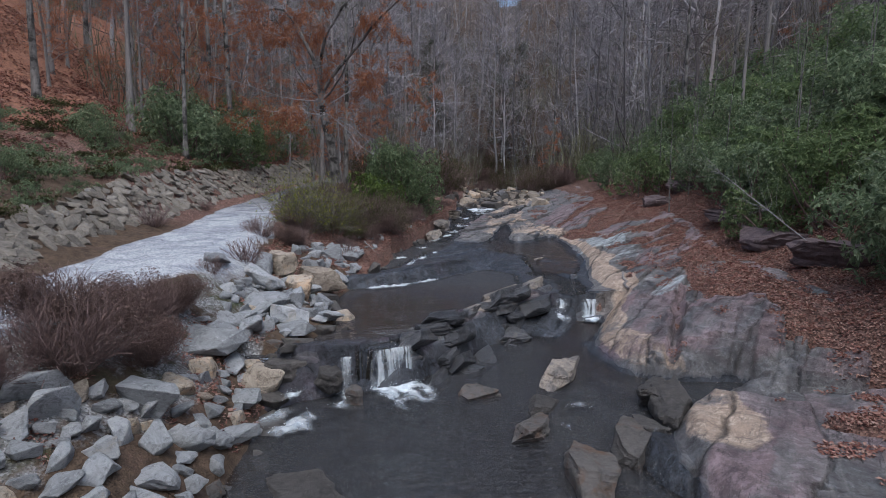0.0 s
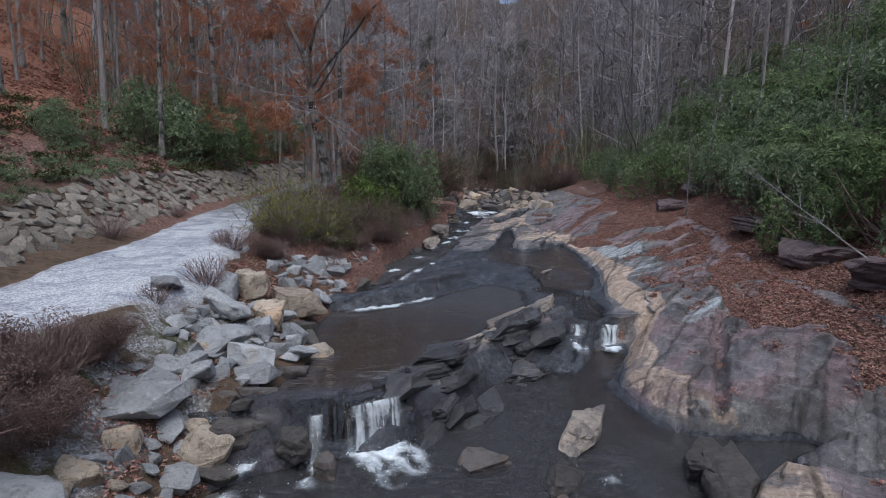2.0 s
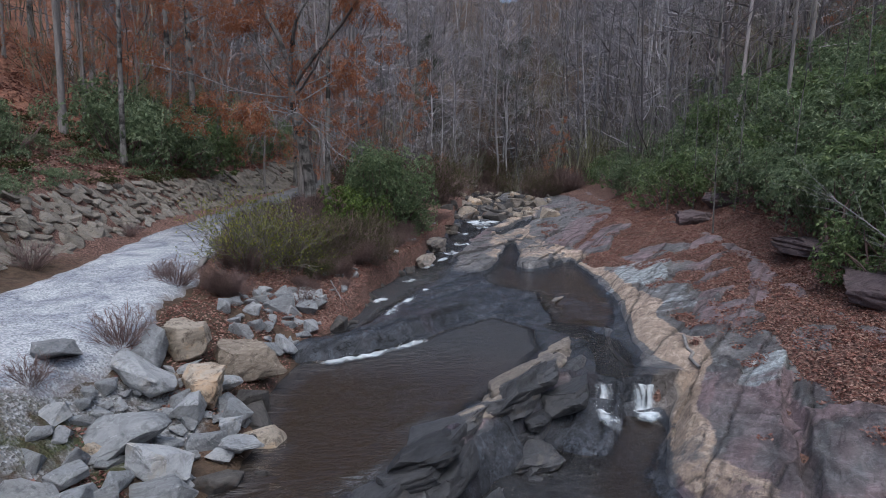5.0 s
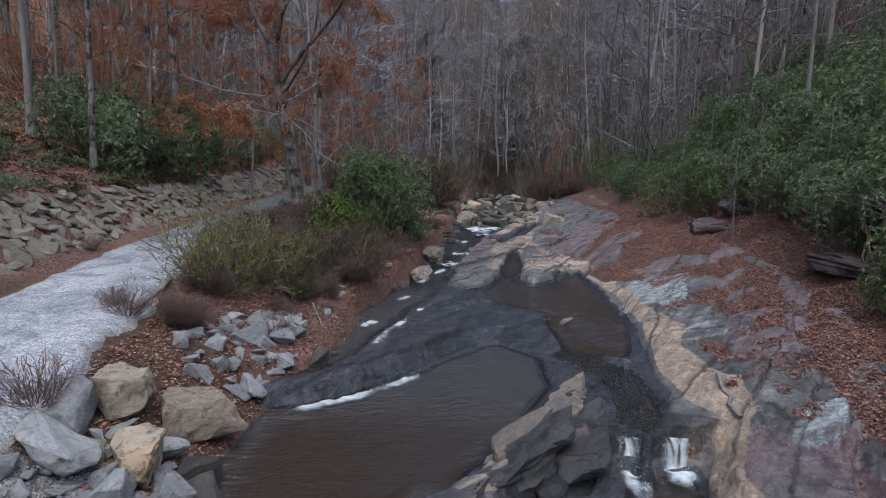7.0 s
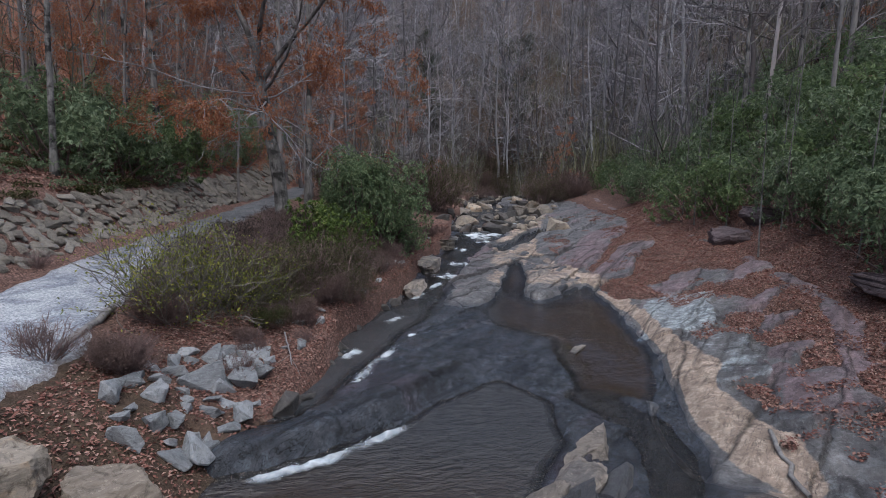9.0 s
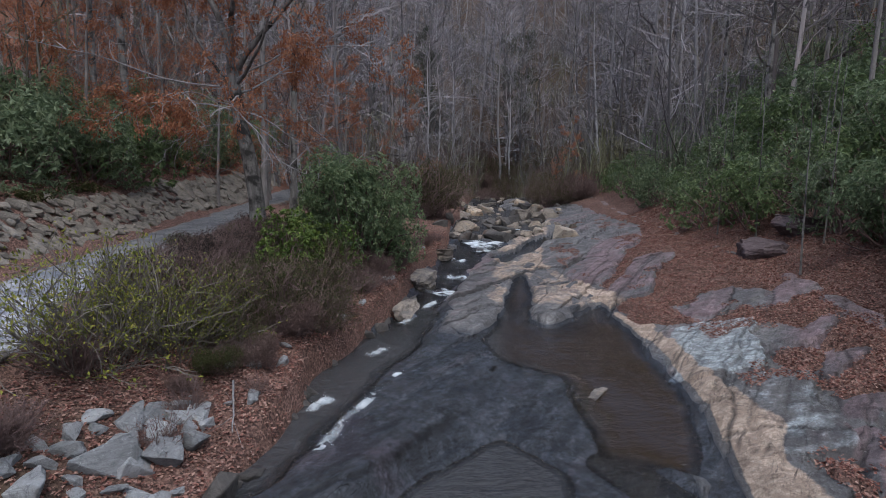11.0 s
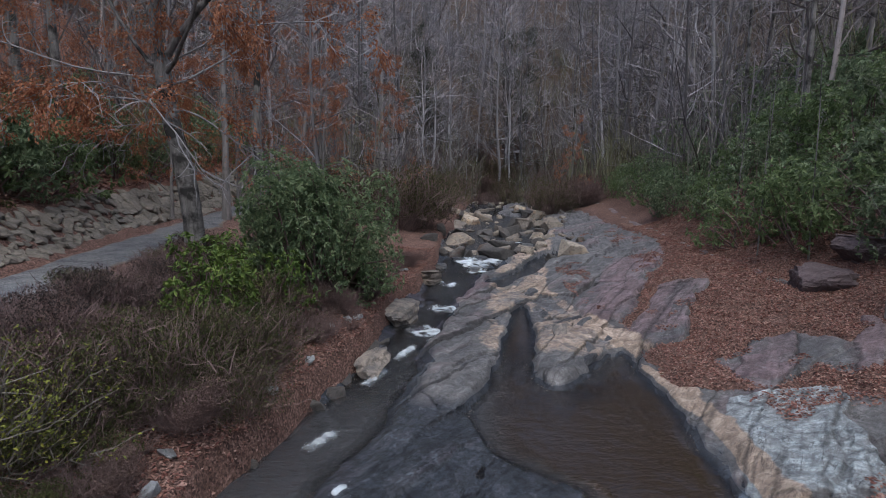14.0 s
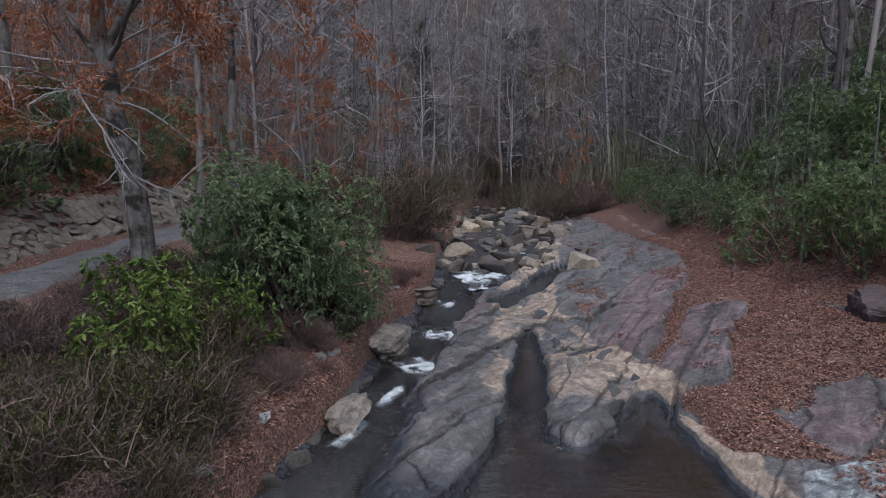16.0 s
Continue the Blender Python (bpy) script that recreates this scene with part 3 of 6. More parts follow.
def beds(x, y, long, wide, seed):
    """Broken beds that run along the strike: each rises towards its broken edge. Height about -0.7..0.7, nearness to a joint, a number for each bed."""
    s = x * math.cos(STRIKE) + y * math.sin(STRIKE) + fbm(x * 0.4, y * 0.4, seed + 1, 3) * 0.25 * long
    u = x * math.sin(STRIKE) - y * math.cos(STRIKE) + fbm(x * 0.3, y * 0.3, seed + 2, 3) * 0.55 * wide + fbm(x * 2.6, y * 2.6, seed + 4, 3) * 0.09
    u = u / wide
    u = u + 0.3 * np.sin(u * 1.7 + seed) + 0.25 * np.sin(u * 0.73 + 2 * seed)
    j = np.floor(u)
    fu = u - j
    s = s / long + 9 * hash2(j, j * 0 + 1, seed + 3) + fbm(x * 3.1, y * 3.1, seed + 5, 2) * 0.05
    i = np.floor(s)
    fs = s - i
    num = hash2(i, j, seed + 6)
    h = (num - 0.5) * 0.9 + (fu - 0.5) * (0.05 + 0.5 * hash2(i, j, seed + 7) ** 2) + (fs - 0.5) * 0.4 * (hash2(i, j, seed + 8) - 0.5)
    gap = np.minimum(np.minimum(fu, 1 - fu) * wide, np.minimum(fs, 1 - fs) * long)
    return h, smooth(0.05, 0.0, gap), num


def layers(x, y):
    """Fractured, layered rock. About -0.3..0.3."""
    a, ca, _ = beds(x, y, 3.4, 1.15, 400)
    b = beds(x, y, 1.7, 0.34, 430)[0]
    bank = smooth(-0.3, 0.6, x - RIGHT_X(y))
    split = smooth(-0.05, 0.25, fbm(x * 0.6, y * 0.5, 55, 3))
    ridged = 0.5 - np.abs(fbm(x * 1.3 + 0.6 * y, y * 0.55, 52, 4))
    return (0.2 - 0.04 * bank) * a + 0.12 * split * b - 0.05 * ca + 0.1 * (ridged - 0.3) + 0.08 * fbm(x * 2.2, y * 1.6, 51, 5)


# the bare slabs of the right bank: middle, half length, half width, turn, lift, paleness, purple
BARE = [(5.35, 23.5, 1.75, 0.85, 72, 0.1, 1.0, 0.0), (5.4, 20.4, 1.5, 0.5, 74, 0.12, 0.75, 0.1), (5.3, 30.3, 2.2, 0.62, 65, 0.14, 0.0, 0.8), (4.6, 33.4, 3.3, 0.72, 68, 0.08, 0.0, 0.6),
        (4.8, 15.4, 0.55, 0.3, 76, 0.12, 0.7, 0.0), (5.5, 15.2, 0.6, 0.34, 70, 0.14, 0.9, 0.0), (5.95, 12.4, 1.35, 0.85, 72, 0.1, 0.0, 1.0), (4.7, 13.4, 2.0, 0.7, 70, 0.08, 0.2, 0.9)]
SCRAPS = [(6.6, 26.7, 1.25, 0.75, 25, 0.07, 0.6, 0.7), (6.25, 18.0, 0.95, 0.42, 70, 0.12, 0.2, 0.8), (5.6, 18.3, 1.1, 0.3, 72, 0.1, 0.1, 0.9), (7.4, 23.5, 0.95, 0.24, 40, 0.1, 0.3, 0.7),
          (7.0, 21.9, 0.7, 0.2, 35, 0.1, 0.4, 0.5), (6.6, 20.0, 0.6, 0.25, 55, 0.08, 0.2, 0.8), (7.9, 26.1, 1.0, 0.4, 30, 0.05, 0.0, 0.9), (6.9, 16.1, 0.6, 0.3, 60, 0.1, 0.2, 0.6)]


def bare(x, y):
    """How far a slab lies bare, its lift, paleness and purple."""
    wx, wy = x + fbm(x * 1.1, y * 1.1, 57, 4) * 0.32, y + fbm(x * 1.1 + 7, y * 1.1, 58, 4) * 0.32
    on, lift, pale, purple = (np.zeros(np.shape(x)) for _ in range(4))
    for cx, cy, hl, hw, turn, up, p, q in BARE + SCRAPS:
        c, k = math.cos(radians(turn)), math.sin(radians(turn))
        s, u = (wx - cx) * c + (wy - cy) * k, (wx - cx) * k - (wy - cy) * c
        d = np.maximum(np.abs(s) - hl + 0.3 * np.abs(u), np.abs(u) - hw)
        near = smooth(0.14, -0.02, d)
        on = np.maximum(on, near)
        lift = np.maximum(lift, up * smooth(0.07, 0.0, d) * (1 + 0.5 * u / hw))
        pale, purple = np.maximum(pale, p * near), np.maximum(purple, q * near)
    return on, lift, pale, purple


LEAF_X = line([-20, 9, 11.5, 14, 15.5, 17, 19.5, 22, 24.5, 25.6, 27, 28.5, 30, 33, 36, 40, 46, 60], [9, 9, 6.5, 6.2, 5.9, 6.2, 6.3, 6.4, 6.4, 4.7, 4.2, 4.1, 4.2, 5.2, 6.6, 7.4, 7.0, 6.0])


def cover(x, y):
    """How thickly fallen leaves lie over the right bank; over 0.5 they hide the rock."""
    edge = x - LEAF_X(y) + 0.5 * fbm(x * 0.8, y * 0.8, 33, 4)
    c = smooth(-0.35, 0.35, edge)
    low = beds(x, y, 3.4, 1.15, 400)[2]
    c = c - 0.75 * smooth(0.55, 0.75, low) * smooth(-0.1, 0.2, fbm(x * 0.5, y * 0.4, 35, 3) - 0.25 * smooth(26, 29, y))
    c = np.maximum(c, smooth(0.8, 0.6, np.hypot((x - 6.4) / 0.9, (y - 8.3) / 0.5) + 0.4 * fbm(x, y, 36, 3)))
    c = np.maximum(c, 0.9 * smooth(0.6, 0.2, np.abs(x - 5.05 - 0.05 * (y - 14))) * smooth(0.05, 0.3, fbm(x * 1.3, y * 0.8, 37, 3)) * smooth(12.5, 14, y) * smooth(20, 18, y))
    return np.clip(c - 1.2 * bare(x, y)[0], 0, 1)


def rock_z(x, y):
    w = water_z(x, y)
    ly = layers(x, y)
    le, ri, rx = LEFT_X(y), RIGHT_X(y), RHODO_X(y)
    # right bank slabs
    shown, lift = bare(x, y)[:2]
    worn = smooth(-0.5, 0.0, x - ri) * smooth(1.1, 0.6, x - ri) * smooth(14, 16, y)
    zr = right_profile(x, y) + ly * (0.95 - 0.6 * shown) * (1 - 0.55 * worn) + lift + 0.06 + fbm(x * 0.8, y * 0.6, 61, 3) * 0.1
    # the stream bed
    sheet_up = 0.05 + 0.2 * smooth(22.5, 26, y) + ly * (0.42 + 0.5 * smooth(23, 26, y)) + fbm(x * 0.9, y * 0.5, 63, 3) * 0.1
    # the dark ledge that the water slides over
    brink = beyond(x, y, FALLLINE)
    sheet_up = sheet_up + 0.13 * smooth(0.0, 0.2, brink) * smooth(1.1, 0.35, brink) * smooth(1.0, -0.4, x)
    film = smooth(24.5, 22.5, y) * smooth(16, 17, y)
    bed = w + sheet_up + 0.015 * film
    for pts, depth, soft in ((BROWN_POOL, 0.75, 0.5), (LOWER_POOL, 0.62, 0.45), (UPPER_POOL, 0.5, 0.35), (HEAD_POOL, 0.6, 0.5)):
        bed = bed - depth * smooth(0.05, -soft, sdf(x, y, pts) + fbm(x * 1.5, y * 1.5, 67, 3) * 0.16)
    bed = bed + smooth(1.5, 0.5, np.hypot((x - 2.7) / 1.0, (y - 7.6) / 1.5)) * (0.42 + ly * 0.9)
    dc, _ = dist_line(x, y, CHANNEL)
    wide = np.interp(y, [16, 18, 22, 28, 33, 36, 38, 44, 70], [0.6, 0.85, 1.0, 1.05, 1.15, 1.5, 1.9, 2.0, 2.2])
    bed = bed - 0.42 * smooth(wide, wide * 0.35, dc + fbm(x * 1.3, y * 1.3, 69, 3) * 0.25)
    dt, _ = dist_line(x, y, TROUGH)
    dt = dt + 0.2 * fbm(x * 1.2, y * 1.2, 70, 3)
    bed = bed - 0.45 * smooth(0.55, 0.2, dt)
    zr = zr - 0.75 * smooth(0.5, 0.2, dt)
    dg, _ = dist_line(x, y, GULLY)
    bed = bed - 0.16 * smooth(0.6, 0.2, dg)
    # the lower slab on the right, and the dark inlet behind it
    low = smooth(3.7, 4.2, x) * smooth(10.4, 10.0, y) * smooth(5.0, 6.0, y)
    zr = zr * (1 - low) + low * (0.55 + 0.06 * (x - 4) + ly * 0.5)
    # broken fronts and a deep joint of the lower bank
    front = smooth(4.7, 5.2, x) * smooth(9.5, 10.0, y)
    zr = zr - front * (0.16 * smooth(11.75, 11.6, y + 0.25 * fbm(x * 1.5, y, 74, 3)) + 0.16 * smooth(11.3, 11.15, y + 0.25 * fbm(x * 1.5, y, 75, 3)))
    step = zr / 0.13 + 0.5 * fbm(x * 0.8, y * 0.8, 79, 3)
    stepped = (np.floor(step) + smooth(0.25, 0.75, step - np.floor(step)) - 0.5 * fbm(x * 0.8, y * 0.8, 79, 3)) * 0.13
    zr = zr + (stepped - zr) * 0.85 * smooth(15.5, 14, y) * smooth(3.9, 4.3, x)
    split, _ = dist_line(x, y, [(4.55, 11.3), (5.05, 12.6), (5.3, 13.5), (5.75, 14.7)])
    zr = zr - 0.28 * smooth(0.16, 0.04, split + 0.12 * fbm(x * 2, y * 2, 76, 3))
    inlet = smooth(0.1, -0.35, sdf(x, y, INLET) + fbm(x * 2, y * 2, 73, 3) * 0.1)
    zr = zr - inlet * (zr + 0.15)
    bed = bed - 0.6 * inlet
    # the rib of rock that holds the brown pool
    up = beyond(x, y, RIDGE)
    dr = np.abs(up)
    rib = smooth(0.62, 0.05, dr) * (0.03 + 0.07 * smooth(-1.2, 1.0, x) + ly * 0.5 + fbm(x * 1.2, y * 1.2, 71, 3) * 0.12)
    gap = np.maximum(smooth(0.75, 0.2, np.abs(x + 1.35)) * (y < 12), smooth(1.1, 0.6, np.abs(x - 3.25)) * (y > 14))
    steep = np.where(x > 2.35, 0.16, 0.7)
    bed = bed + np.where(up > 0, rib, rib + 0.45 * smooth(steep, 0.03, dr)) * (1 - gap * 0.8)
    # the sloping chute below the first small fall
    d1, _ = dist_line(x, y, [(2.85, 15.25), (2.25, 13.55)])
    bed = np.maximum(bed, np.where(y < 15.4, (0.12 + 0.5 * smooth(13.2, 15.25, y) + ly * 0.15) * smooth(0.5, 0.3, d1), -9))
    t = smooth(ri - 0.25, ri + 0.3, x)
    z = bed * (1 - t) + np.maximum(zr, bed) * t
    # runs out under the left bank, and under the shrubs on the far side
    z = z - 1.4 * smooth(le - 0.1, le - 1.0, x) - 1.2 * smooth(rx - 0.4, rx + 1.0, x)
    return z


def wetness(x, y):
    z = rock_z(x, y)
    above = z - water_z(x, y)
    instream = smooth(RIGHT_X(y) - 0.3, RIGHT_X(y) - 0.8, x) + smooth(16.5, 15.5, y) * (smooth(RIGHT_X(y) + 0.2, RIGHT_X(y) - 0.2, x) - smooth(RIGHT_X(y) - 0.3, RIGHT_X(y) - 0.8, x))
    dry = smooth(23.5, 26, y) * smooth(0.05, 0.18, above) * smooth(-1.4, -0.3, x)
    reach = np.where(y < 24, 0.95, 0.42)
    bank = smooth(0.16, 0.04, above) * (1 - instream)
    return np.clip(np.maximum(smooth(reach, reach * 0.3, above) * instream * (1 - 0.92 * dry), bank), 0, 1)


def tan_edge(x, y):
    d = x - RIGHT_X(y)
    reach = 0.42 + 0.35 * smooth(15.5, 17, y) * smooth(22, 20, y) + 0.4 * smooth(14.5, 13.5, y) + 0.35 * fbm(x * 0.8, y * 0.8, 53, 4)
    near = smooth(-0.8, -0.35, d) * smooth(reach + 0.35, reach - 0.1, d) * (smooth(8, 9, y) * (1 + 0.22 * smooth(13, 15, y) * smooth(30, 27, y)))
    rocks = smooth(26, 28, y) * smooth(-0.8, 0.6, x) * smooth(RIGHT_X(y) + 1.5, RIGHT_X(y), x) * smooth(44, 38, y)
    low = smooth(1.3, 0.4, np.hypot((x - 4.5) / 0.8, (y - 8.4) / 1.2))
    mark = 0.8 + 0.25 * beds(x, y, 3.4, 1.15, 400)[2]
    return np.clip(np.maximum(np.maximum(near * 0.95 * mark, rocks * 0.83), low), 0, 1.1) * smooth(0.06, 0.2, rock_z(x, y) - water_z(x, y))


def pale_patch(x, y):
    low = smooth(1.5, 0.5, np.hypot((x - 6.2) / 1.6, (y - 9.5) / 1.4))
    return np.maximum(bare(x, y)[2], low * 0.5)


def grid(a, b, fine, lo, hi, grow=1.12):
    core = list(np.arange(lo, hi, fine))
    s, v = fine, lo
    left = []
    while v > a:
        s = min(s * grow, 6)
        v -= s
        left.append(v)
    s, v = fine, core[-1]
    right = []
    while v < b:
        s = min(s * grow, 6)
        v += s
        right.append(v)
    return np.array(left[::-1] + core + right)


# ---- the ground, the rock, the path and the water ----
ground = sheet("ground", grid(-170, 170, 0.13, -13, 12), grid(-120, 330, 0.14, 3, 46), soil_z, M_SOIL, (
    ("leafy", lambda x, y: (np.where(x > 0, 0.75, 0.2 + 0.5 * smooth(15, 19, y)) + 0.3 * smooth(-12, -16, x)) * smooth(85, 55, y)),
    ("chips", lambda x, y: 0.58 * smooth(-2.4, -3.2, x) * smooth(-6.4, -5.2, x) * smooth(14.5, 12, y)),
    ("rust", lambda x, y: smooth(-13, -19, x) * 0.75 * smooth(80, 50, y) + smooth(12, 20, x) * 0.3 * smooth(70, 45, y)),
    ("moss", lambda x, y: 0.64 * smooth(-2.6, -3.4, x) * smooth(-6, -5, x) * smooth(14, 11, y) + 0.5 * smooth(-11.5, -13, x) * smooth(-19, -15, x)),
))
tagged(ground, "Leaf-strewn brown soil of a wooded valley", "ground", kind="structure")

bedrock = sheet("bedrock", np.concatenate([np.arange(-4.2, -1.6, 0.06), np.arange(-1.6, 7.4, 0.037), np.arange(7.4, 10.2, 0.08)]), grid(-6, 75, 0.045, 6.5, 34, 1.05), rock_z, M_ROCK, (
    ("wet", wetness), ("tan", tan_edge), ("pale", pale_patch),
    ("purple", lambda x, y: np.maximum(smooth(5.4, 7.4, x) * 0.7, bare(x, y)[3])), ("plate", lambda x, y: 0.6 * beds(x, y, 3.4, 1.15, 400)[2] + 0.4 * beds(x, y, 1.7, 0.34, 430)[2]),
    ("crack", lambda x, y: np.maximum(beds(x, y, 3.4, 1.15, 400)[1], 0.8 * beds(x, y, 1.7, 0.34, 430)[1] * smooth(0.12, 0.35, fbm(x * 0.6, y * 0.5, 55, 3))) * smooth(0.02, 0.15, rock_z(x, y) - water_z(x, y))),
), keep=lambda X, Y, Z: Z > soil_z(X, Y) - 0.5, crease=0.6)
tagged(bedrock, "Layered grey and tan bedrock slabs along the stream", "bedrock", kind="structure")

stream = sheet("water", np.arange(-3.8, 6.6, 0.08), grid(-6, 100, 0.08, 4.5, 38, 1.06), lambda x, y: water_z(x, y) + fbm(x * 1.2, y * 0.8, 81, 3) * 0.018, M_WATER, (
    ("depth", lambda x, y: water_z(x, y) - rock_z(x, y)),
    ("rush", lambda x, y: np.clip(1 - smooth(0.5, -0.7, sdf(x, y, BROWN_POOL) + fbm(x, y, 83, 3) * 0.6) * smooth(17.5, 14.5, y) - smooth(0.3, -0.5, sdf(x, y, UPPER_POOL) + fbm(x, y, 84, 3) * 0.5) * smooth(0.2, 1.2, x) - 0.9 * smooth(1.9, 0.8, np.hypot((x - 3.4) / 0.8, (y - 12.9) / 1.7) + 0.4 * fbm(x, y, 85, 3)), 0, 1)),
), keep=lambda X, Y, Z: Z > np.maximum(rock_z(X, Y), soil_z(X, Y)) - 0.05)
tagged(stream, "Shallow brown stream with dark reflections", "stream", kind="structure")


def path_sheet():
    ys = grid(-10, 70, 0.15, 4, 40, 1.06)
    ts = np.linspace(-0.05, 1.05, 34)
    Y = np.repeat(ys[:, None], len(ts), 1)
    wob_l, wob_r = fbm(ys * 0.8, ys * 0, 5, 4) * 0.35, fbm(ys * 0.8, ys * 0 + 9, 6, 4) * 0.5
    L, R = PATHL_X(ys) + wob_l, PATHR_X(ys) + wob_r + 0.6 * smooth(21, 15, ys) * smooth(9, 12, ys) - 0.55 * smooth(10, 8, ys)
    X = L[:, None] + (R - L)[:, None] * ts[None, :]
    T = np.repeat(ts[None, :], len(ys), 0)
    Z = soil_z(X, Y) + 0.035 - 0.2 * smooth(0.06, -0.05, np.minimum(T, 1 - T))
    idx = np.arange(X.size).reshape(X.shape)
    F = np.stack([idx[:-1, :-1], idx[:-1, 1:], idx[1:, 1:], idx[1:, :-1]], -1).reshape(-1, 4)
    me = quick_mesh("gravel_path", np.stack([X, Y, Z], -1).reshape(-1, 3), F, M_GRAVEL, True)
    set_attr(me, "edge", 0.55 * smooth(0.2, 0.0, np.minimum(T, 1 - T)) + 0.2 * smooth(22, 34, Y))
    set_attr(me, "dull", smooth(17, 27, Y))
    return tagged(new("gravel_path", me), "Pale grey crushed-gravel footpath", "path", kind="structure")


path_sheet()


def surface(x, y):
    """The height of what one would stand on."""
    x, y = np.asarray(x, float), np.asarray(y, float)
    inrock = (x > -4.2) & (x < 10.1) & (y < 74)
    return np.where(inrock, np.maximum(soil_z(x, y), rock_z(x, y)), soil_z(x, y))


# ---- stones ----
def stone_mesh(name, material, seed, flat=0.7, points=15, bevel=0.018):
    """An angular block: the hull of scattered points, edges worn."""
    r = np.random.default_rng(seed)
    bm = bmesh.new()
    p = r.uniform(-1, 1, (points, 3))
    p = p / np.maximum(np.abs(p).max(1, keepdims=True), 0.6) * r.uniform(0.75, 1.0, (points, 1))
    for q in p * np.array([1, r.uniform(0.6, 0.9), flat]) * 0.5:
        bm.verts.new(q)
    res = bmesh.ops.convex_hull(bm, input=bm.verts)
    junk = [g for g in res["geom_interior"] + res["geom_unused"] if isinstance(g, bmesh.types.BMVert)]
    bmesh.ops.delete(bm, geom=list(set(junk)), context="VERTS")
    bmesh.ops.dissolve_limit(bm, angle_limit=0.22, verts=bm.verts, edges=bm.edges)
    bmesh.ops.bevel(bm, geom=list(bm.edges), offset=bevel, segments=1, affect="EDGES", clamp_overlap=True)
    me = bpy.data.meshes.new(name)
    bm.to_mesh(me)
    bm.free()
    me.materials.append(material)
    return me


def scatter(n, inside, box, gap, seed):
    """Places in the box that keep a distance; inside(x, y) says which hold."""
    r = np.random.default_rng(seed)
    got = []
    for _ in range(n * 30):
        x, y = r.uniform(box[0], box[1]), r.uniform(box[2], box[3])
        s = gap * r.uniform(0.6, 1.5)
        if inside(x, y) and all((x - a) ** 2 + (y - b) ** 2 > (0.5 * (s + c)) ** 2 for a, b, c in got):
            got.append((x, y, s))
            if len(got) >= n:
                break
    return got


def rock_mesh(name, material, seed, dims, cuts=16, lumps=0.1, layered=0.0):
    """A big broken rock: planes cut from a ball, roughened; layered: how far its beds stand out."""
    bm = bmesh.new()
    bmesh.ops.create_icosphere(bm, subdivisions=5, radius=0.62)
    r = np.random.default_rng(seed)
    planes = [(Vector((0, 0, 1)), 0.3), (Vector((0, 0, -1)), 0.3)] + [(Vector(r.normal(size=3) * np.array([1, 1, 0.6])).normalized(), r.uniform(0.3, 0.46)) for _ in range(cuts)]
    off = Vector(r.uniform(-9, 9, 3))
    for v in bm.verts:
        for n, d in planes:
            over = v.co.dot(n) - d
            if over > 0:
                v.co -= n * over
        if layered:
            bed = math.floor((v.co.z + 0.06 * noise.noise(v.co * 3 + off)) * 11)
            k = 1 + layered * (hash2(bed * 1.0, 3.0, seed) - 0.5)
            v.co.x, v.co.y = v.co.x * k, v.co.y * k
        v.co *= 1 + lumps * noise.fractal(v.co * 3.0 + off, 0.8, 2.2, 5)
        v.co = Vector((v.co.x * dims[0], v.co.y * dims[1], v.co.z * dims[2]))
    me = bpy.data.meshes.new(name)
    bm.to_mesh(me)
    bm.free()
    me.materials.append(material)
    me.polygons.foreach_set("use_smooth", np.full(len(me.polygons), True))
    me.set_sharp_from_angle(angle=0.55)
    return me


def hewn(me, rough=0.035, cuts=2, seed=1):
    """Breaks up a block's plain faces."""
    bm = bmesh.new()
    bm.from_mesh(me)
    bmesh.ops.triangulate(bm, faces=bm.faces)
    bmesh.ops.subdivide_edges(bm, edges=[e for e in bm.edges if e.calc_length() > 0.12], cuts=cuts, use_grid_fill=True)
    bm.normal_update()
    off = Vector((seed * 1.7, seed * 0.9, 3.0))
    shift = [v.normal * rough * (noise.fractal(v.co * 3.2 + off, 0.7, 2.2, 5) + 0.5 * round(2 * noise.noise(v.co * 2.1 - off)) * 0.5) for v in bm.verts]
    for v, d in zip(bm.verts, shift):
        v.co += d
    bm.to_mesh(me)
    bm.free()
    me.polygons.foreach_set("use_smooth", np.full(len(me.polygons), True))
    me.set_sharp_from_angle(angle=0.42)
    return me


GREY = [stone_mesh("stone", M_GREY, 100 + k, (0.55, 0.75, 0.4)[k % 3]) for k in range(12)]
BUFFS = [stone_mesh("stone", M_BUFF, 160 + k, 0.5, 20) for k in range(4)]
TANS = [stone_mesh("stone", M_TANSTONE, 140 + k, (0.6, 0.8)[k % 2], 20) for k in range(6)]
WALLS = [stone_mesh("stone", M_WALLSTONE, 180 + k, (0.3, 0.42)[k % 2], 16) for k in range(10)]
for k, me in enumerate(GREY + BUFFS + TANS):
    hewn(me, 0.045, 2, k)
DARKS = [stone_mesh("stone", M_DARKSTONE, 220 + k, (0.5, 0.7)[k % 2], 18) for k in range(6)]


def lay_stone(me, x, y, size, name, label, group, sink=0.3, lift=0.0, r=random):
    z = float(surface(x, y))
    ob = new(name, me)
    ob.location = (x, y, z + size * (0.3 - sink) + lift)
    ob.rotation_euler = (r.uniform(-0.35, 0.35), r.uniform(-0.35, 0.35), r.uniform(0, 6.28))
    ob.scale = (size * r.uniform(0.9, 1.25), size * r.uniform(0.85, 1.1), size * r.uniform(0.85, 1.15))
    return tagged(ob, label, "rock", group)


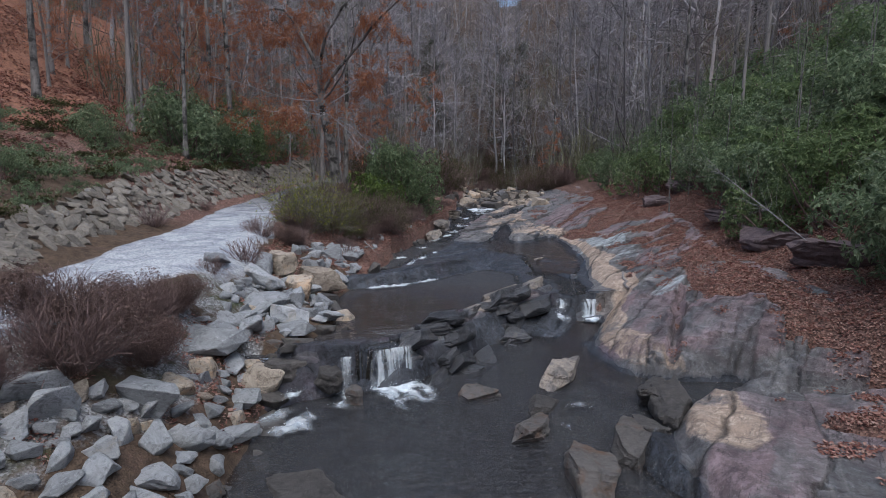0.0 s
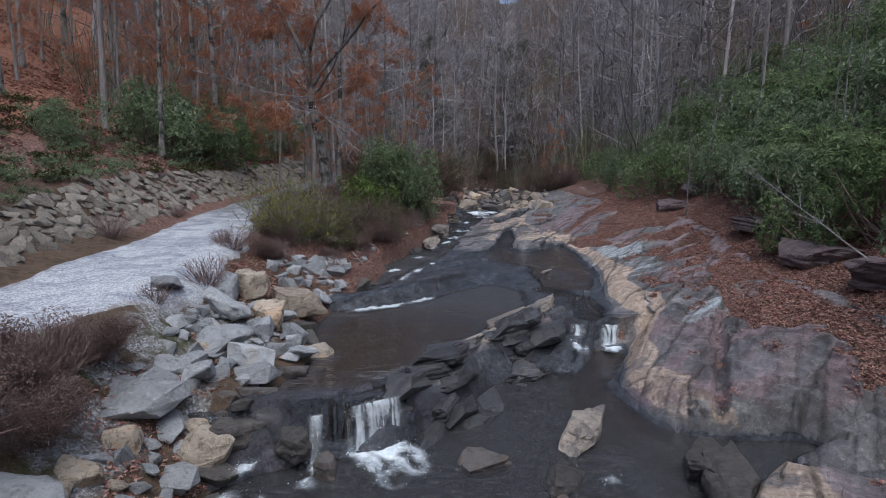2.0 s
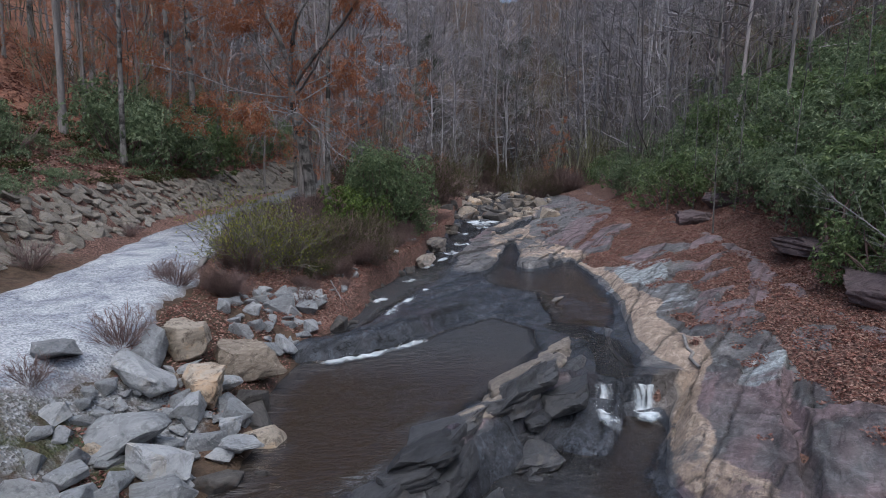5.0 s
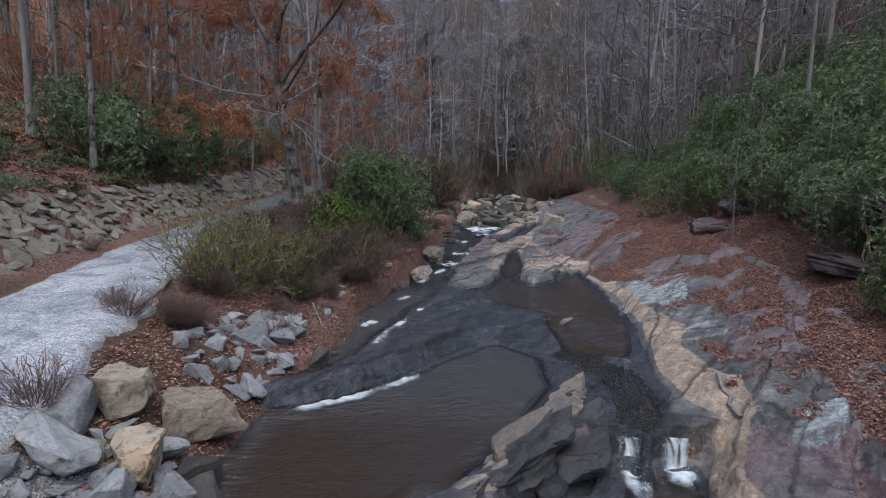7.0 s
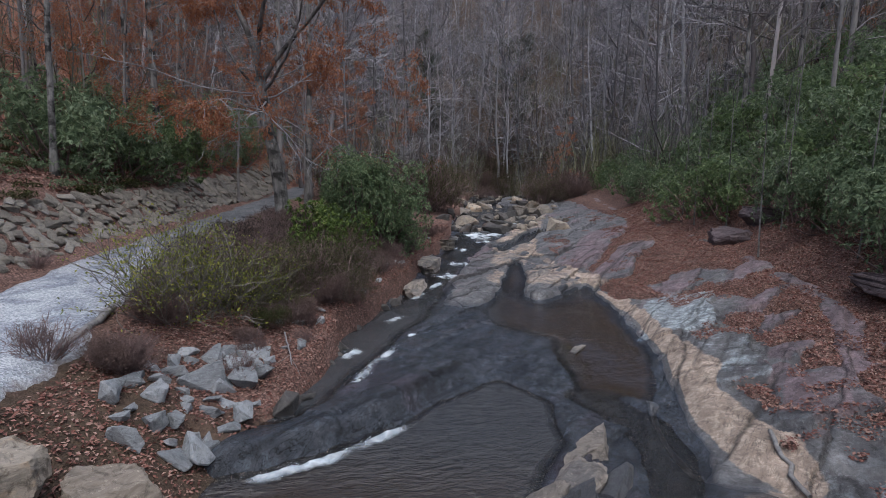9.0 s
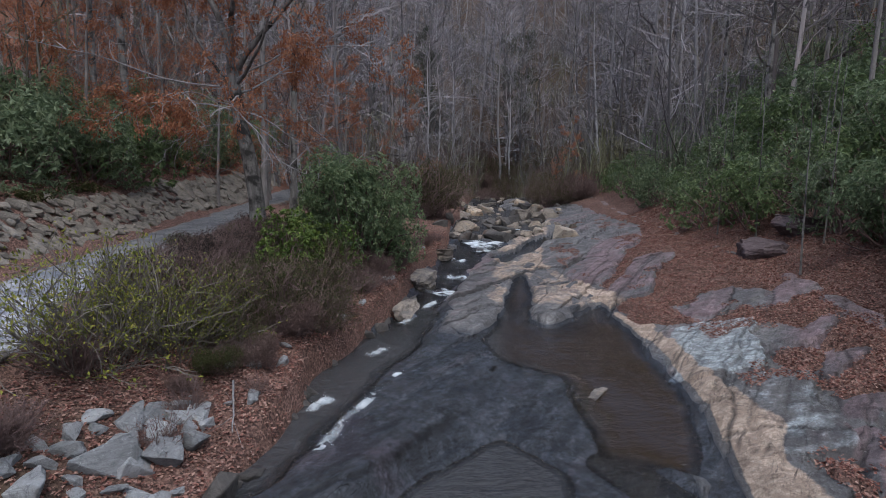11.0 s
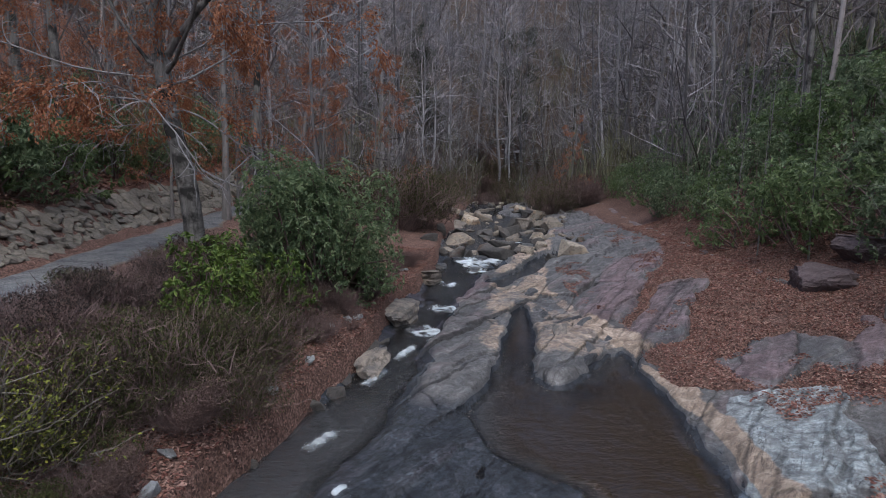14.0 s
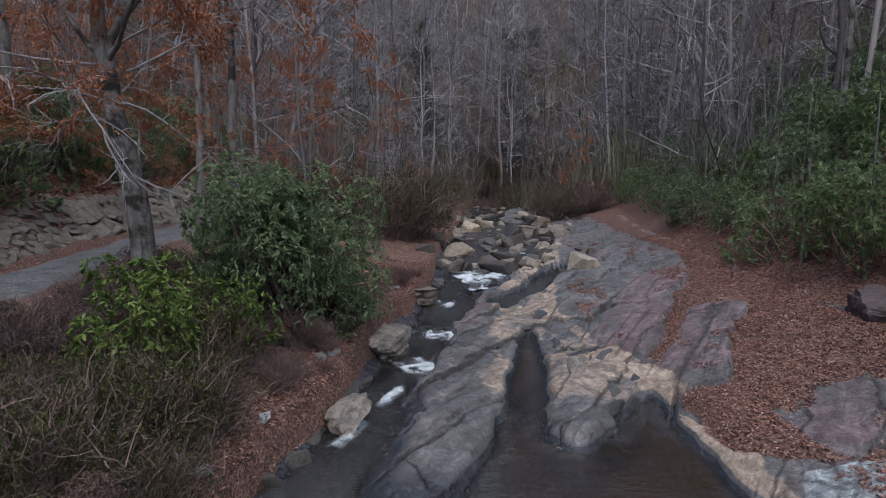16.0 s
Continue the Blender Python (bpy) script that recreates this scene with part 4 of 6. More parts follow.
def in_riprap(x, y):
    le, sh = float(LEFT_X(y)), float(SHOULDER_X(y))
    if 6.3 < y < 9.3 and x < -3.35:
        return False
    if y < 13.2:
        return sh - 0.5 + 0.25 * math.sin(y * 2.1) < x < le + 0.1
    return False


random.seed(3)
for x, y, s in scatter(360, in_riprap, (-5.2, -1.2, 2.5, 13.4), 0.29, 5):
    dark = x > LEFT_X(y) - 0.22
    if dark:
        lay_stone(random.choice(DARKS), x, y, s * 1.7, "riprap_stone", "Dark wet rock at the water's edge", "bank riprap")
    elif random.random() < 0.12:
        lay_stone(random.choice(TANS), x, y, s * 1.5, "riprap_stone", "Brownish weathered bank rock", "bank riprap")
    else:
        lay_stone(random.choice(GREY), x, y, s * 1.5, "riprap_stone", "Angular blue-grey quarried riprap stone", "bank riprap", 0.22)

# the second heap, upstream of the tan boulders
for x, y, s in scatter(46, lambda x, y: (x + 4.0) ** 2 / 0.8 + (y - 16.7) ** 2 / 3.2 < 1 and x < LEFT_X(y) - 0.05, (-5.2, -2.5, 14.9, 18.8), 0.3, 8):
    lay_stone(random.choice(GREY), x, y, s * 1.45, "heap_stone", "Grey broken stone in a heap on the bank", "stone heap", 0.22)

# big pale blocks by the water
for x, y, s, me in ((-3.65, 11.0, 1.05, GREY[8]), (-3.05, 10.9, 0.95, GREY[5]), (-2.75, 10.4, 0.7, GREY[2]), (-4.45, 12.9, 0.85, GREY[4]), (-3.5, 8.95, 1.1, GREY[11]),
                    (-3.15, 6.7, 0.75, GREY[1]), (-3.3, 9.9, 0.7, GREY[9]), (-2.7, 8.95, 0.75, TANS[1]), (-3.45, 15.6, 0.72, GREY[3]), (-4.05, 16.9, 0.75, GREY[7]), (-4.2, 12.3, 0.95, GREY[2]),
                    (-2.5, 11.75, 0.72, GREY[11]), (-2.75, 17.2, 0.75, DARKS[1]), (-3.5, 5.6, 0.55, GREY[10]), (-4.4, 6.6, 0.6, GREY[5]), (-4.95, 11.7, 0.7, GREY[2]), (-2.65, 8.2, 0.7, GREY[5]),
                    (-2.3, 12.2, 0.6, TANS[3]), (-2.85, 12.3, 0.6, GREY[6]), (-3.3, 12.0, 0.55, GREY[1])):
    lay_stone(me, x, y, s, "bank_block", "Large flat-sided grey block on the bank", "bank blocks", 0.12)

for k, (x, y, dims, turn) in enumerate(((-4.2, 13.45, (0.8, 0.75, 0.9), 0.3), (-3.4, 13.85, (1.3, 0.9, 0.8), 0.75), (-3.55, 12.75, (0.95, 0.7, 0.7), -0.5))):
    b = new("boulder", rock_mesh("boulder", M_TANSTONE, 300 + k, tuple(d * 1.05 for d in dims), 14, 0.16))
    b.location, b.rotation_euler = (x, y, float(surface(x, y)) + dims[2] * 0.26), (0.1 * k, 0.1, turn)
    tagged(b, "Rounded tan and white weathered boulder on the bank", "boulder", "tan boulders")

# dark stones along the undercut bank
random.seed(17)
for k in range(26):
    y = 17.0 + 21.5 * random.random()
    x = float(LEFT_X(y)) + random.uniform(-0.35, 0.12)
    lay_stone(random.choice(DARKS), x, y, random.choice((0.3, 0.4, 0.55, 0.7)), "edge_stone", "Dark wet stone in the undercut bank", "edge stones", 0.4, float(water_z(x, y) - surface(x, y)) + 0.05)
for k in range(40):
    y = random.uniform(18, 34)
    x = float(LEFT_X(y)) - random.uniform(0.3, 1.5)
    lay_stone(random.choice(GREY), x, y, random.uniform(0.14, 0.34), "loose_stone", "Small grey stone among fallen leaves", "loose stones", 0.2)

# tilted slabs along the rib that holds the brown pool
M_PALEBACK = mat_stone("buff_slate", (0.1, 0.088, 0.078), (0.36, 0.31, 0.26), (0.13, 0.12, 0.115), 0.6, 0.7)
M_SLAB = mat_stone("slate_slab", (0.022, 0.023, 0.026), (0.11, 0.111, 0.117), (0.2, 0.17, 0.14), 0.72)
M_SLAB.node_tree.nodes["Principled BSDF"].inputs["Roughness"].default_value = 0.36
SLABS = [rock_mesh("slab", M_SLAB, 260 + k, (1.0, 0.95, 0.9), 16, 0.1, 0.1) for k in range(6)]
TOPS = [rock_mesh("slab", M_PALEBACK, 270 + k, (1.0, 0.95, 0.9), 16, 0.1, 0.1) for k in range(3)]
random.seed(29)
for k in range(22):
    t = 1.2 + 4.9 * (k + random.random() * 0.6) / 22
    i = int(t)
    (x0, y0), (x1, y1) = RIDGE[i], RIDGE[i + 1]
    x, y = x0 + (x1 - x0) * (t - i), y0 + (y1 - y0) * (t - i)
    off = random.uniform(-0.5, 0.22)
    x, y = x - off * 0.85 * -1, y + off * 0.5
    big = 0.6 + 0.5 * random.random() + 0.25 * (x > 0)
    if -1.75 < x < -0.5 and y < 10.6:
        continue
    b = new("ledge_slab", SLABS[k % 6] if k % 4 or x < 0.3 else TOPS[k % 3])
    b.location = (x, y, float(surface(x, y)) - 0.12)
    b.rotation_euler = (-0.3 + random.uniform(-0.2, 0.2), random.uniform(-0.15, 0.15), STRIKE + random.uniform(-0.25, 0.25))
    b.scale = (big * 1.5, big * 0.8, big * 0.62)
    tagged(b, "Tilted dark slate slab on the rock rib", "rock slab", "rib slabs")
for x, y, big, me in ((2.1, 14.9, 1.3, SLABS[3]), (2.35, 15.9, 1.0, SLABS[5])):
    b = new("ledge_slab", me)
    b.location, b.rotation_euler, b.scale = (x, y, float(surface(x, y)) - 0.08), (-0.25, -0.05, STRIKE), (big * 1.3, big * 0.62, big * 0.6)
    tagged(b, "Tilted dark slate slab on the rock rib", "rock slab", "rib slabs")
# pale water-worn backs that stand above the pool
for k, (x, y, z, dims) in enumerate(((2.2, 17.0, 0.82, (0.7, 1.5, 0.6)), (1.6, 15.45, 0.78, (0.75, 1.75, 0.7)), (0.95, 14.3, 0.75, (0.6, 1.4, 0.55)), (1.35, 14.9, 0.6, (0.5, 1.2, 0.5)), (2.45, 21.8, 0.86, (0.7, 1.0, 0.4)))):
    b = new("ledge_slab", rock_mesh("ledge_slab", M_PALEBACK, 350 + k, dims, 12, 0.16, 0.08))
    b.location, b.rotation_euler = (x, y, z), (0.1, -0.18, STRIKE - math.pi / 2 + 0.1 * math.sin(k * 3))
    tagged(b, "Buff-topped slab standing above the pool", "rock slab", "rib slabs")

# broken blocks at the foot of the rib
for k in range(16):
    t = 2.4 + 3.4 * random.random()
    i = int(t)
    (x0, y0), (x1, y1) = RIDGE[i], RIDGE[i + 1]
    x, y = x0 + (x1 - x0) * (t - i), y0 + (y1 - y0) * (t - i)
    off = random.uniform(0.35, 0.95)
    x, y = x + off * 0.86, y - off * 0.5
    big = random.uniform(0.4, 0.95)
    b = new("ledge_slab", SLABS[k % 6])
    b.location = (x, y, max(float(surface(x, y)), 0.15) - 0.06)
    b.rotation_euler = (-0.25 + random.uniform(-0.3, 0.3), random.uniform(-0.3, 0.3), STRIKE + random.uniform(-0.5, 0.5))
    b.scale = (big * 1.3, big * 0.8, big * 0.6)
    tagged(b, "Dark broken slab at the foot of the rock rib", "rock slab", "rib slabs")

# broken slabs along the far water's edge
for k in range(12):
    y = 26.5 + 8 * k / 12 + random.uniform(-0.3, 0.3)
    x = float(RIGHT_X(y)) + random.uniform(-1.4, 0.5)
    b = new("edge_slab", (SLABS + TOPS)[random.randrange(9)])
    big = random.uniform(0.35, 0.8)
    b.location = (x, y, float(surface(x, y)) - 0.1 * big)
    b.rotation_euler = (random.uniform(-0.12, 0.12), -0.2 + random.uniform(-0.12, 0.12), STRIKE + random.uniform(-0.4, 0.4))
    b.scale = (big * 1.5, big * 0.8, big * 0.5)
    tagged(b, "Broken layer of rock at the water's edge", "rock slab", "edge slabs")

# rocks that stand in the water
for k, (x, y, z, dims, mat, turn) in enumerate((
        (2.45, 11.0, 0.26, (0.6, 1.7, 0.75), M_PALEBACK, -0.45), (0.85, 9.8, 0.2, (0.85, 0.6, 0.3), M_DARKSTONE, 0.3), (4.15, 9.6, 0.3, (0.6, 1.5, 0.9), M_DARKSTONE, -0.2), (2.0, 9.5, 0.18, (0.5, 1.0, 0.4), M_DARKSTONE, -0.3),
        (-1.05, 6.5, 0.15, (1.1, 0.85, 0.35), M_DARKSTONE, 0.2),
        (1.75, 8.5, 0.2, (0.7, 1.0, 0.5), M_DARKSTONE, -0.3), (2.4, 7.2, 0.25, (0.7, 1.3, 0.7), M_DARKSTONE, 0.1), (3.1, 7.9, 0.25, (0.6, 1.2, 0.7), M_DARKSTONE, -0.2),
        (-1.75, 9.4, 0.5, (0.5, 0.5, 0.55), M_DARKSTONE, 0.4), (-1.2, 9.2, 0.3, (0.42, 0.4, 0.45), M_DARKSTONE, 0.9),
        (-2.6, 9.3, 0.55, (0.8, 0.9, 0.9), M_DARKSTONE, 0.0), (4.0, 10.1, 0.25, (0.6, 1.3, 0.75), M_DARKSTONE, -0.35), (3.5, 8.8, 0.2, (0.5, 0.8, 0.5), M_DARKSTONE, 0.3), (-2.2, 30.5, 1.45, (0.85, 2.6, 0.8), M_PALEBACK, -0.12), (-2.1, 26.3, 1.3, (0.6, 1.1, 0.6), M_PALEBACK, -0.1), (-3.4, 50.5, 2.4, (2.4, 2.8, 1.5), M_PALEBACK, 0.2), (1.9, 50.5, 2.5, (1.3, 1.2, 1.2), M_PALEBACK, 0.6), (2.9, 52.0, 2.4, (1.6, 0.9, 0.8), M_BUFF, 0.1),
        (-1.95, 34.6, 1.75, (0.9, 1.9, 0.75), M_BUFF, -0.2), (-2.45, 27.4, 1.2, (0.5, 1.2, 0.5), M_DARKSTONE, 0.1))):
    b = new("stream_rock", rock_mesh("stream_rock", mat, 330 + k, tuple(d * 1.05 for d in dims), 13, 0.14, 0.1))
    b.location, b.rotation_euler = (x, y, z), (0.15 * math.sin(k), 0.2 * math.cos(k * 2), turn)
    tagged(b, "Water-worn dark rock standing in the stream" if mat is M_DARKSTONE else "Buff water-worn rock at the stream", "rock", "stream rocks")

# dark rocks that the head cascade breaks over
for k, (x, y, s) in enumerate(((-1.7, 38.0, 0.9), (-0.5, 39.4, 0.8), (-2.65, 37.6, 0.7), (-3.4, 36.6, 0.8), (-0.2, 40.9, 0.7), (-1.1, 40.2, 0.6), (0.5, 39.6, 0.9), (-1.9, 36.4, 0.7), (-3.2, 39.2, 0.7), (0.3, 42.5, 0.8))):
    b = new("cascade_rock", SLABS[k % 6])
    x += 1.5
    b.location, b.rotation_euler, b.scale = (x, y, float(water_z(x, y)) - 0.02), (0.1, 0.1 * math.sin(k), STRIKE + 0.4 * math.cos(k * 2)), (s * 1.3, s * 0.8, s * 0.6)
    tagged(b, "Dark wet rock breaking the cascade", "rock", "cascade rocks")

# distant rocks in the upper stream
random.seed(11)
for k in range(150):
    y = 38.5 + 44 * random.random() ** 1.5
    x = float(LEFT_X(y)) - 0.6 + random.random() * float(RIGHT_X(y) - LEFT_X(y) + 2.4)
    s = random.uniform(0.4, 1.3) if k % 7 else 2.0
    lay_stone(random.choice(TANS[:2] + DARKS + BUFFS), x, y, s * 0.8, "creek_rock", "Distant rock in the upper stream", "upper stream rocks", 0.25, max(0.0, float(water_z(np.array(x), np.array(y)) - surface(x, y))), r=random)

# dark layered ledges at the foot of the shrubs
M_LEDGE = mat_stone("purple_ledge_stone", (0.04, 0.031, 0.033), (0.17, 0.13, 0.135), (0.1, 0.085, 0.07), 0.72)
for k, (x, y, sx, sy, sz, turn) in enumerate(((9.0, 30.2, 1.7, 1.4, 1.1, 0.25), (9.0, 17.6, 1.6, 2.4, 0.8, 0.1), (9.2, 14.4, 1.5, 2.0, 0.8, 0.2), (10.5, 30.6, 1.7, 1.4, 1.0, 0.6), (9.6, 21.5, 1.4, 2.0, 0.6, 0.15))):
    b = new("ledge_block", rock_mesh("ledge_block", M_LEDGE, 380 + k, (sx * 1.1, sy * 1.1, sz * 1.3), 10, 0.14, 0.12))
    b.location, b.rotation_euler = (x, y, float(surface(x, y)) + 0.05 * sz), (0.03, 0.05, turn)
    tagged(b, "Dark layered rock ledge under evergreen shrubs", "rock ledge", "ledges")


# ---- the bank of rough stone beyond the path ----
def stone_bank():
    root = thing("stone_embankment", "Sloping embankment of rough tan and grey stones", "embankment")
    r = random.Random(21)
    near = []
    rest_v, rest_f, n0 = [], [], 0
    shapes = []
    for me in WALLS:
        bm = bmesh.new()
        bm.from_mesh(me)
        bmesh.ops.triangulate(bm, faces=bm.faces)
        shapes.append((np.array([v.co[:] for v in bm.verts]), np.array([[v.index for v in f.verts] for f in bm.faces])))
        bm.free()
    y = 6.0
    count = 0
    while y < 62:
        step = 0.3 if y < 34 else 0.55
        rows = 7 if y < 34 else 5
        for q in range(rows):
            t = (q + r.uniform(0.1, 0.9)) / rows
            yy = y + r.uniform(-0.18, 0.18)
            x = float(WALLTOP_X(yy) + (WALLFOOT_X(yy) + 0.25 - WALLTOP_X(yy)) * t)
            z = float(soil_z(x, yy))
            s = step * r.uniform(1.05, 2.0)
            m = (Matrix.Translation((x, yy, z + 0.05 * s)) @ Euler((r.uniform(-0.22, 0.22), 0.68 + r.uniform(-0.25, 0.25), 0)).to_matrix().to_4x4() @ Matrix.Rotation(r.uniform(0, 6.3), 4, "Z")
                 @ Matrix.Diagonal((s, s * r.uniform(0.7, 1.1), s * r.uniform(0.8, 1.2), 1)))
            k = r.randrange(len(WALLS))
            if 11.5 < yy < 24.5 and count < 296:
                ob = part("stone", WALLS[k], root)
                ob.matrix_basis = m
                count += 1
            else:
                v, f = shapes[k]
                mm = np.array(m)
                rest_v.append(v @ mm[:3, :3].T + mm[:3, 3])
                rest_f.append(f + n0)
                n0 += len(v)
        y += step
    ob = part("stone_rest", quick_mesh("stone_rest", np.concatenate(rest_v), np.concatenate(rest_f), M_WALLSTONE), root)
    tagged(ob, kind="stuff")


# ---- plants: leaves, twigs, bushes, trees ----
def unit(v):
    return v / np.maximum(np.linalg.norm(v, axis=-1, keepdims=True), 1e-9)


def leaves_arrays(P, D, L, W, r, fold=0.25):
    """Folded leaves (two triangles each) at P along D."""
    n = len(P)
    D = unit(D)
    side = unit(np.cross(D, unit(r.normal(size=(n, 3)) * 0.35 + np.array([0, 0, 1.0]))))
    up = np.cross(side, D)
    L, W = np.broadcast_to(L, n)[:, None], np.broadcast_to(W, n)[:, None]
    a, tip = P, P + D * L
    mid = P + D * L * 0.5 + up * W * fold
    v = np.stack([a, mid + side * W * 0.5, tip, mid - side * W * 0.5], 1).reshape(-1, 3)
    base = np.arange(n)[:, None] * 4
    f = np.concatenate([base + np.array([[0, 1, 2]]), base + np.array([[0, 2, 3]])], 0)
    return v, f


class Tubes:
    """Gathers tapered limbs into one mesh."""

    def __init__(self):
        self.v, self.f, self.n = [], [], 0

    def add(self, pts, radii, sides=5):
        pts, radii = np.asarray(pts, float), np.asarray(radii, float)
        t = np.gradient(pts, axis=0)
        t = unit(t)
        ref = np.where(np.abs(t[:, 2:3]) > 0.9, np.array([[1.0, 0, 0]]), np.array([[0, 0, 1.0]]))
        a = unit(np.cross(t, ref))
        b = np.cross(t, a)
        ang = np.arange(sides) * 2 * math.pi / sides
        ring = pts[:, None] + radii[:, None, None] * (np.cos(ang)[None, :, None] * a[:, None] + np.sin(ang)[None, :, None] * b[:, None])
        k = len(pts)
        idx = np.arange(k * sides).reshape(k, sides) + self.n
        nxt = np.roll(idx, -1, 1)
        self.f.append(np.stack([idx[:-1], nxt[:-1], nxt[1:], idx[1:]], -1).reshape(-1, 4))
        self.v.append(ring.reshape(-1, 3))
        self.n += k * sides

    def ribbon(self, pts, radii):
        """A flat twig, for those too thin to show their roundness."""
        pts, radii = np.asarray(pts, float), np.asarray(radii, float)
        t = unit(np.gradient(pts, axis=0))
        a = unit(np.cross(t, RNG.normal(size=3))) * radii[:, None] * 1.5
        k = len(pts)
        idx = np.arange(k) * 2 + self.n
        self.v.append(np.stack([pts - a, pts + a], 1).reshape(-1, 3))
        self.f.append(np.stack([idx[:-1], idx[:-1] + 1, idx[1:] + 1, idx[1:]], -1))
        self.n += 2 * k

    def mesh(self, name, material):
        return quick_mesh(name, np.concatenate(self.v), np.concatenate(self.f), material, True)


def limb(start, way, length, r, bend=0.25, n=6, lift=0.0):
    """A wandering line of n points."""
    p, d = [np.array(start, float)], unit(np.array(way, float))
    for _ in range(n - 1):
        d = unit(d + r.normal(size=3) * bend + np.array([0, 0, lift]))
        p.append(p[-1] + d * length / (n - 1))
    return np.array(p)


def tree_meshes(seed, height, girth, lean=(0, 0), fork=0.35, boughs=16, twig=True, bark=None, leaves=None, leaf_n=0, first=0.3, droop=0.0, spread=0.35, sides=9):
    """Trunk, crown of boughs and twigs, and leaves that still cling."""
    r = np.random.default_rng(seed)
    trunk, crown = Tubes(), Tubes()
    n = 14
    hs = np.linspace(0, 1, n)
    wander = np.cumsum(r.normal(size=(n, 2)) * 0.012 * height / 4, 0) * hs[:, None]
    pts = np.stack([lean[0] * hs * height + wander[:, 0], lean[1] * hs * height + wander[:, 1], hs * height - 0.3], 1)
    rad = girth * (1 - 0.82 * hs) * (1 + 0.55 * np.exp(-hs * 30))
    trunk.add(pts, rad, sides)
    ends, ways = [], []

    def grow(start, way, length, radius, level):
        k = 7 if level == 0 else 5
        p = limb(start, way, length, r, 0.2 if level == 0 else 0.28, k, 0.05 - droop * (level + 1) * 0.04)
        if level < 2:
            crown.add(p, radius * np.linspace(1, 0.25, k), 5 if level == 0 else 3)
        else:
            crown.ribbon(p, radius * np.linspace(1, 0.25, k))
        if level < (3 if twig else 2):
            for _ in range((5, 4, 3)[level]):
                i = r.integers(2, k)
                d = unit(unit(p[i] - p[i - 1]) + r.normal(size=3) * 0.75)
                grow(p[i], d, length * r.uniform(0.35, 0.55), radius * 0.45, level + 1)
        if level >= 1:
            for i in range(1, k):
                ends.append(p[i])
                ways.append(p[i] - p[i - 1])

    for q in range(boughs):
        h = first + (0.97 - first) * (q + r.uniform(0, 1)) / boughs
        i = min(int(h * (n - 1)), n - 2)
        s = pts[i] + (pts[i + 1] - pts[i]) * (h * (n - 1) - i)
        a = r.uniform(0, 6.283)
        up = r.uniform(0.1, 0.9) * (1 - droop)
        grow(s, (math.cos(a), math.sin(a), up), height * spread * (1.1 - 0.75 * h) * r.uniform(0.6, 1.1), girth * 0.32 * (1.15 - h), 0)
    out = [("trunk", trunk.mesh("trunk", bark)), ("crown", crown.mesh("crown", bark))]
    if leaf_n:
        ends, ways = np.array(ends), np.array(ways)
        pick = r.integers(0, len(ends), leaf_n)
        v, f = leaves_arrays(ends[pick] + r.normal(size=(leaf_n, 3)) * 0.06, ways[pick] + r.normal(size=(leaf_n, 3)) * 0.1 + np.array([0, 0, -0.06]), r.uniform(0.06, 0.1, leaf_n), r.uniform(0.03, 0.05, leaf_n), r)
        out.append(("foliage", quick_mesh("foliage", v, f, leaves)))
    return out


def plant_tree(name, meshes, x, y, label, group, turn=0.0, size=1.0, category="tree"):
    z = float(surface(x, y))
    t = thing(name, label, category, group, (x, y, z), turn, size)
    for n, me in meshes:
        tagged(part(n, me, t), kind="" if n == "trunk" else "stuff")
    return t


def bush_meshes(seed, dims, n, leaf, leaf_l, leaf_w, stems=26, whorl=7, stem_mat=None, open_=0.5, droop=-0.25):
    """An evergreen bush: stems and whorls of leaves on lumpy shells. dims: half-widths and height."""
    r = np.random.default_rng(seed)
    tubes = Tubes()
    lumps = r.uniform(-0.75, 0.75, (9, 3)) * np.array([1, 1, 0.5]) + np.array([0, 0, 0.5])
    lr = r.uniform(0.26, 0.5, 9)
    k = n // whorl
    which = r.integers(0, 9, k)
    d = unit(r.normal(size=(k, 3)) + np.array([0, 0, 0.35]))
    rad = lr[which] * (1 - open_ * r.random(k) ** 2)
    c = lumps[which] + d * rad[:, None]
    c[:, 2] = np.clip(c[:, 2], 0.02, None)
    scale = np.array(dims)
    P, out = c * scale, unit(d * np.array([1, 1, 0.8]))
    ang = r.uniform(0, 6.283, (k, whorl)) + np.arange(whorl)[None] * 2.4
    a = unit(np.cross(out, r.normal(size=(k, 3))))
    b = np.cross(out, a)
    D = np.cos(ang)[..., None] * a[:, None] + np.sin(ang)[..., None] * b[:, None] + out[:, None] * r.uniform(0.15, 0.7, (k, whorl, 1)) + np.array([0, 0, droop])
    P = np.repeat(P[:, None], whorl, 1).reshape(-1, 3)
    m = len(P)
    v, f = leaves_arrays(P, D.reshape(-1, 3), leaf_l * r.uniform(0.7, 1.15, m), leaf_w * r.uniform(0.8, 1.2, m), r)
    for q in range(stems):
        i = r.integers(0, k)
        end = c[i] * scale
        s = np.array([r.normal() * 0.12, r.normal() * 0.12, -0.1]) * scale
        mid = (s + end) / 2 + r.normal(size=3) * 0.08 * scale
        tubes.add([s, mid, end], [0.03 * dims[2] / 2, 0.02 * dims[2] / 2, 0.008], 4)
    return [("branchwork", tubes.mesh("branchwork", stem_mat)), ("foliage", quick_mesh("foliage", v, f, leaf))]


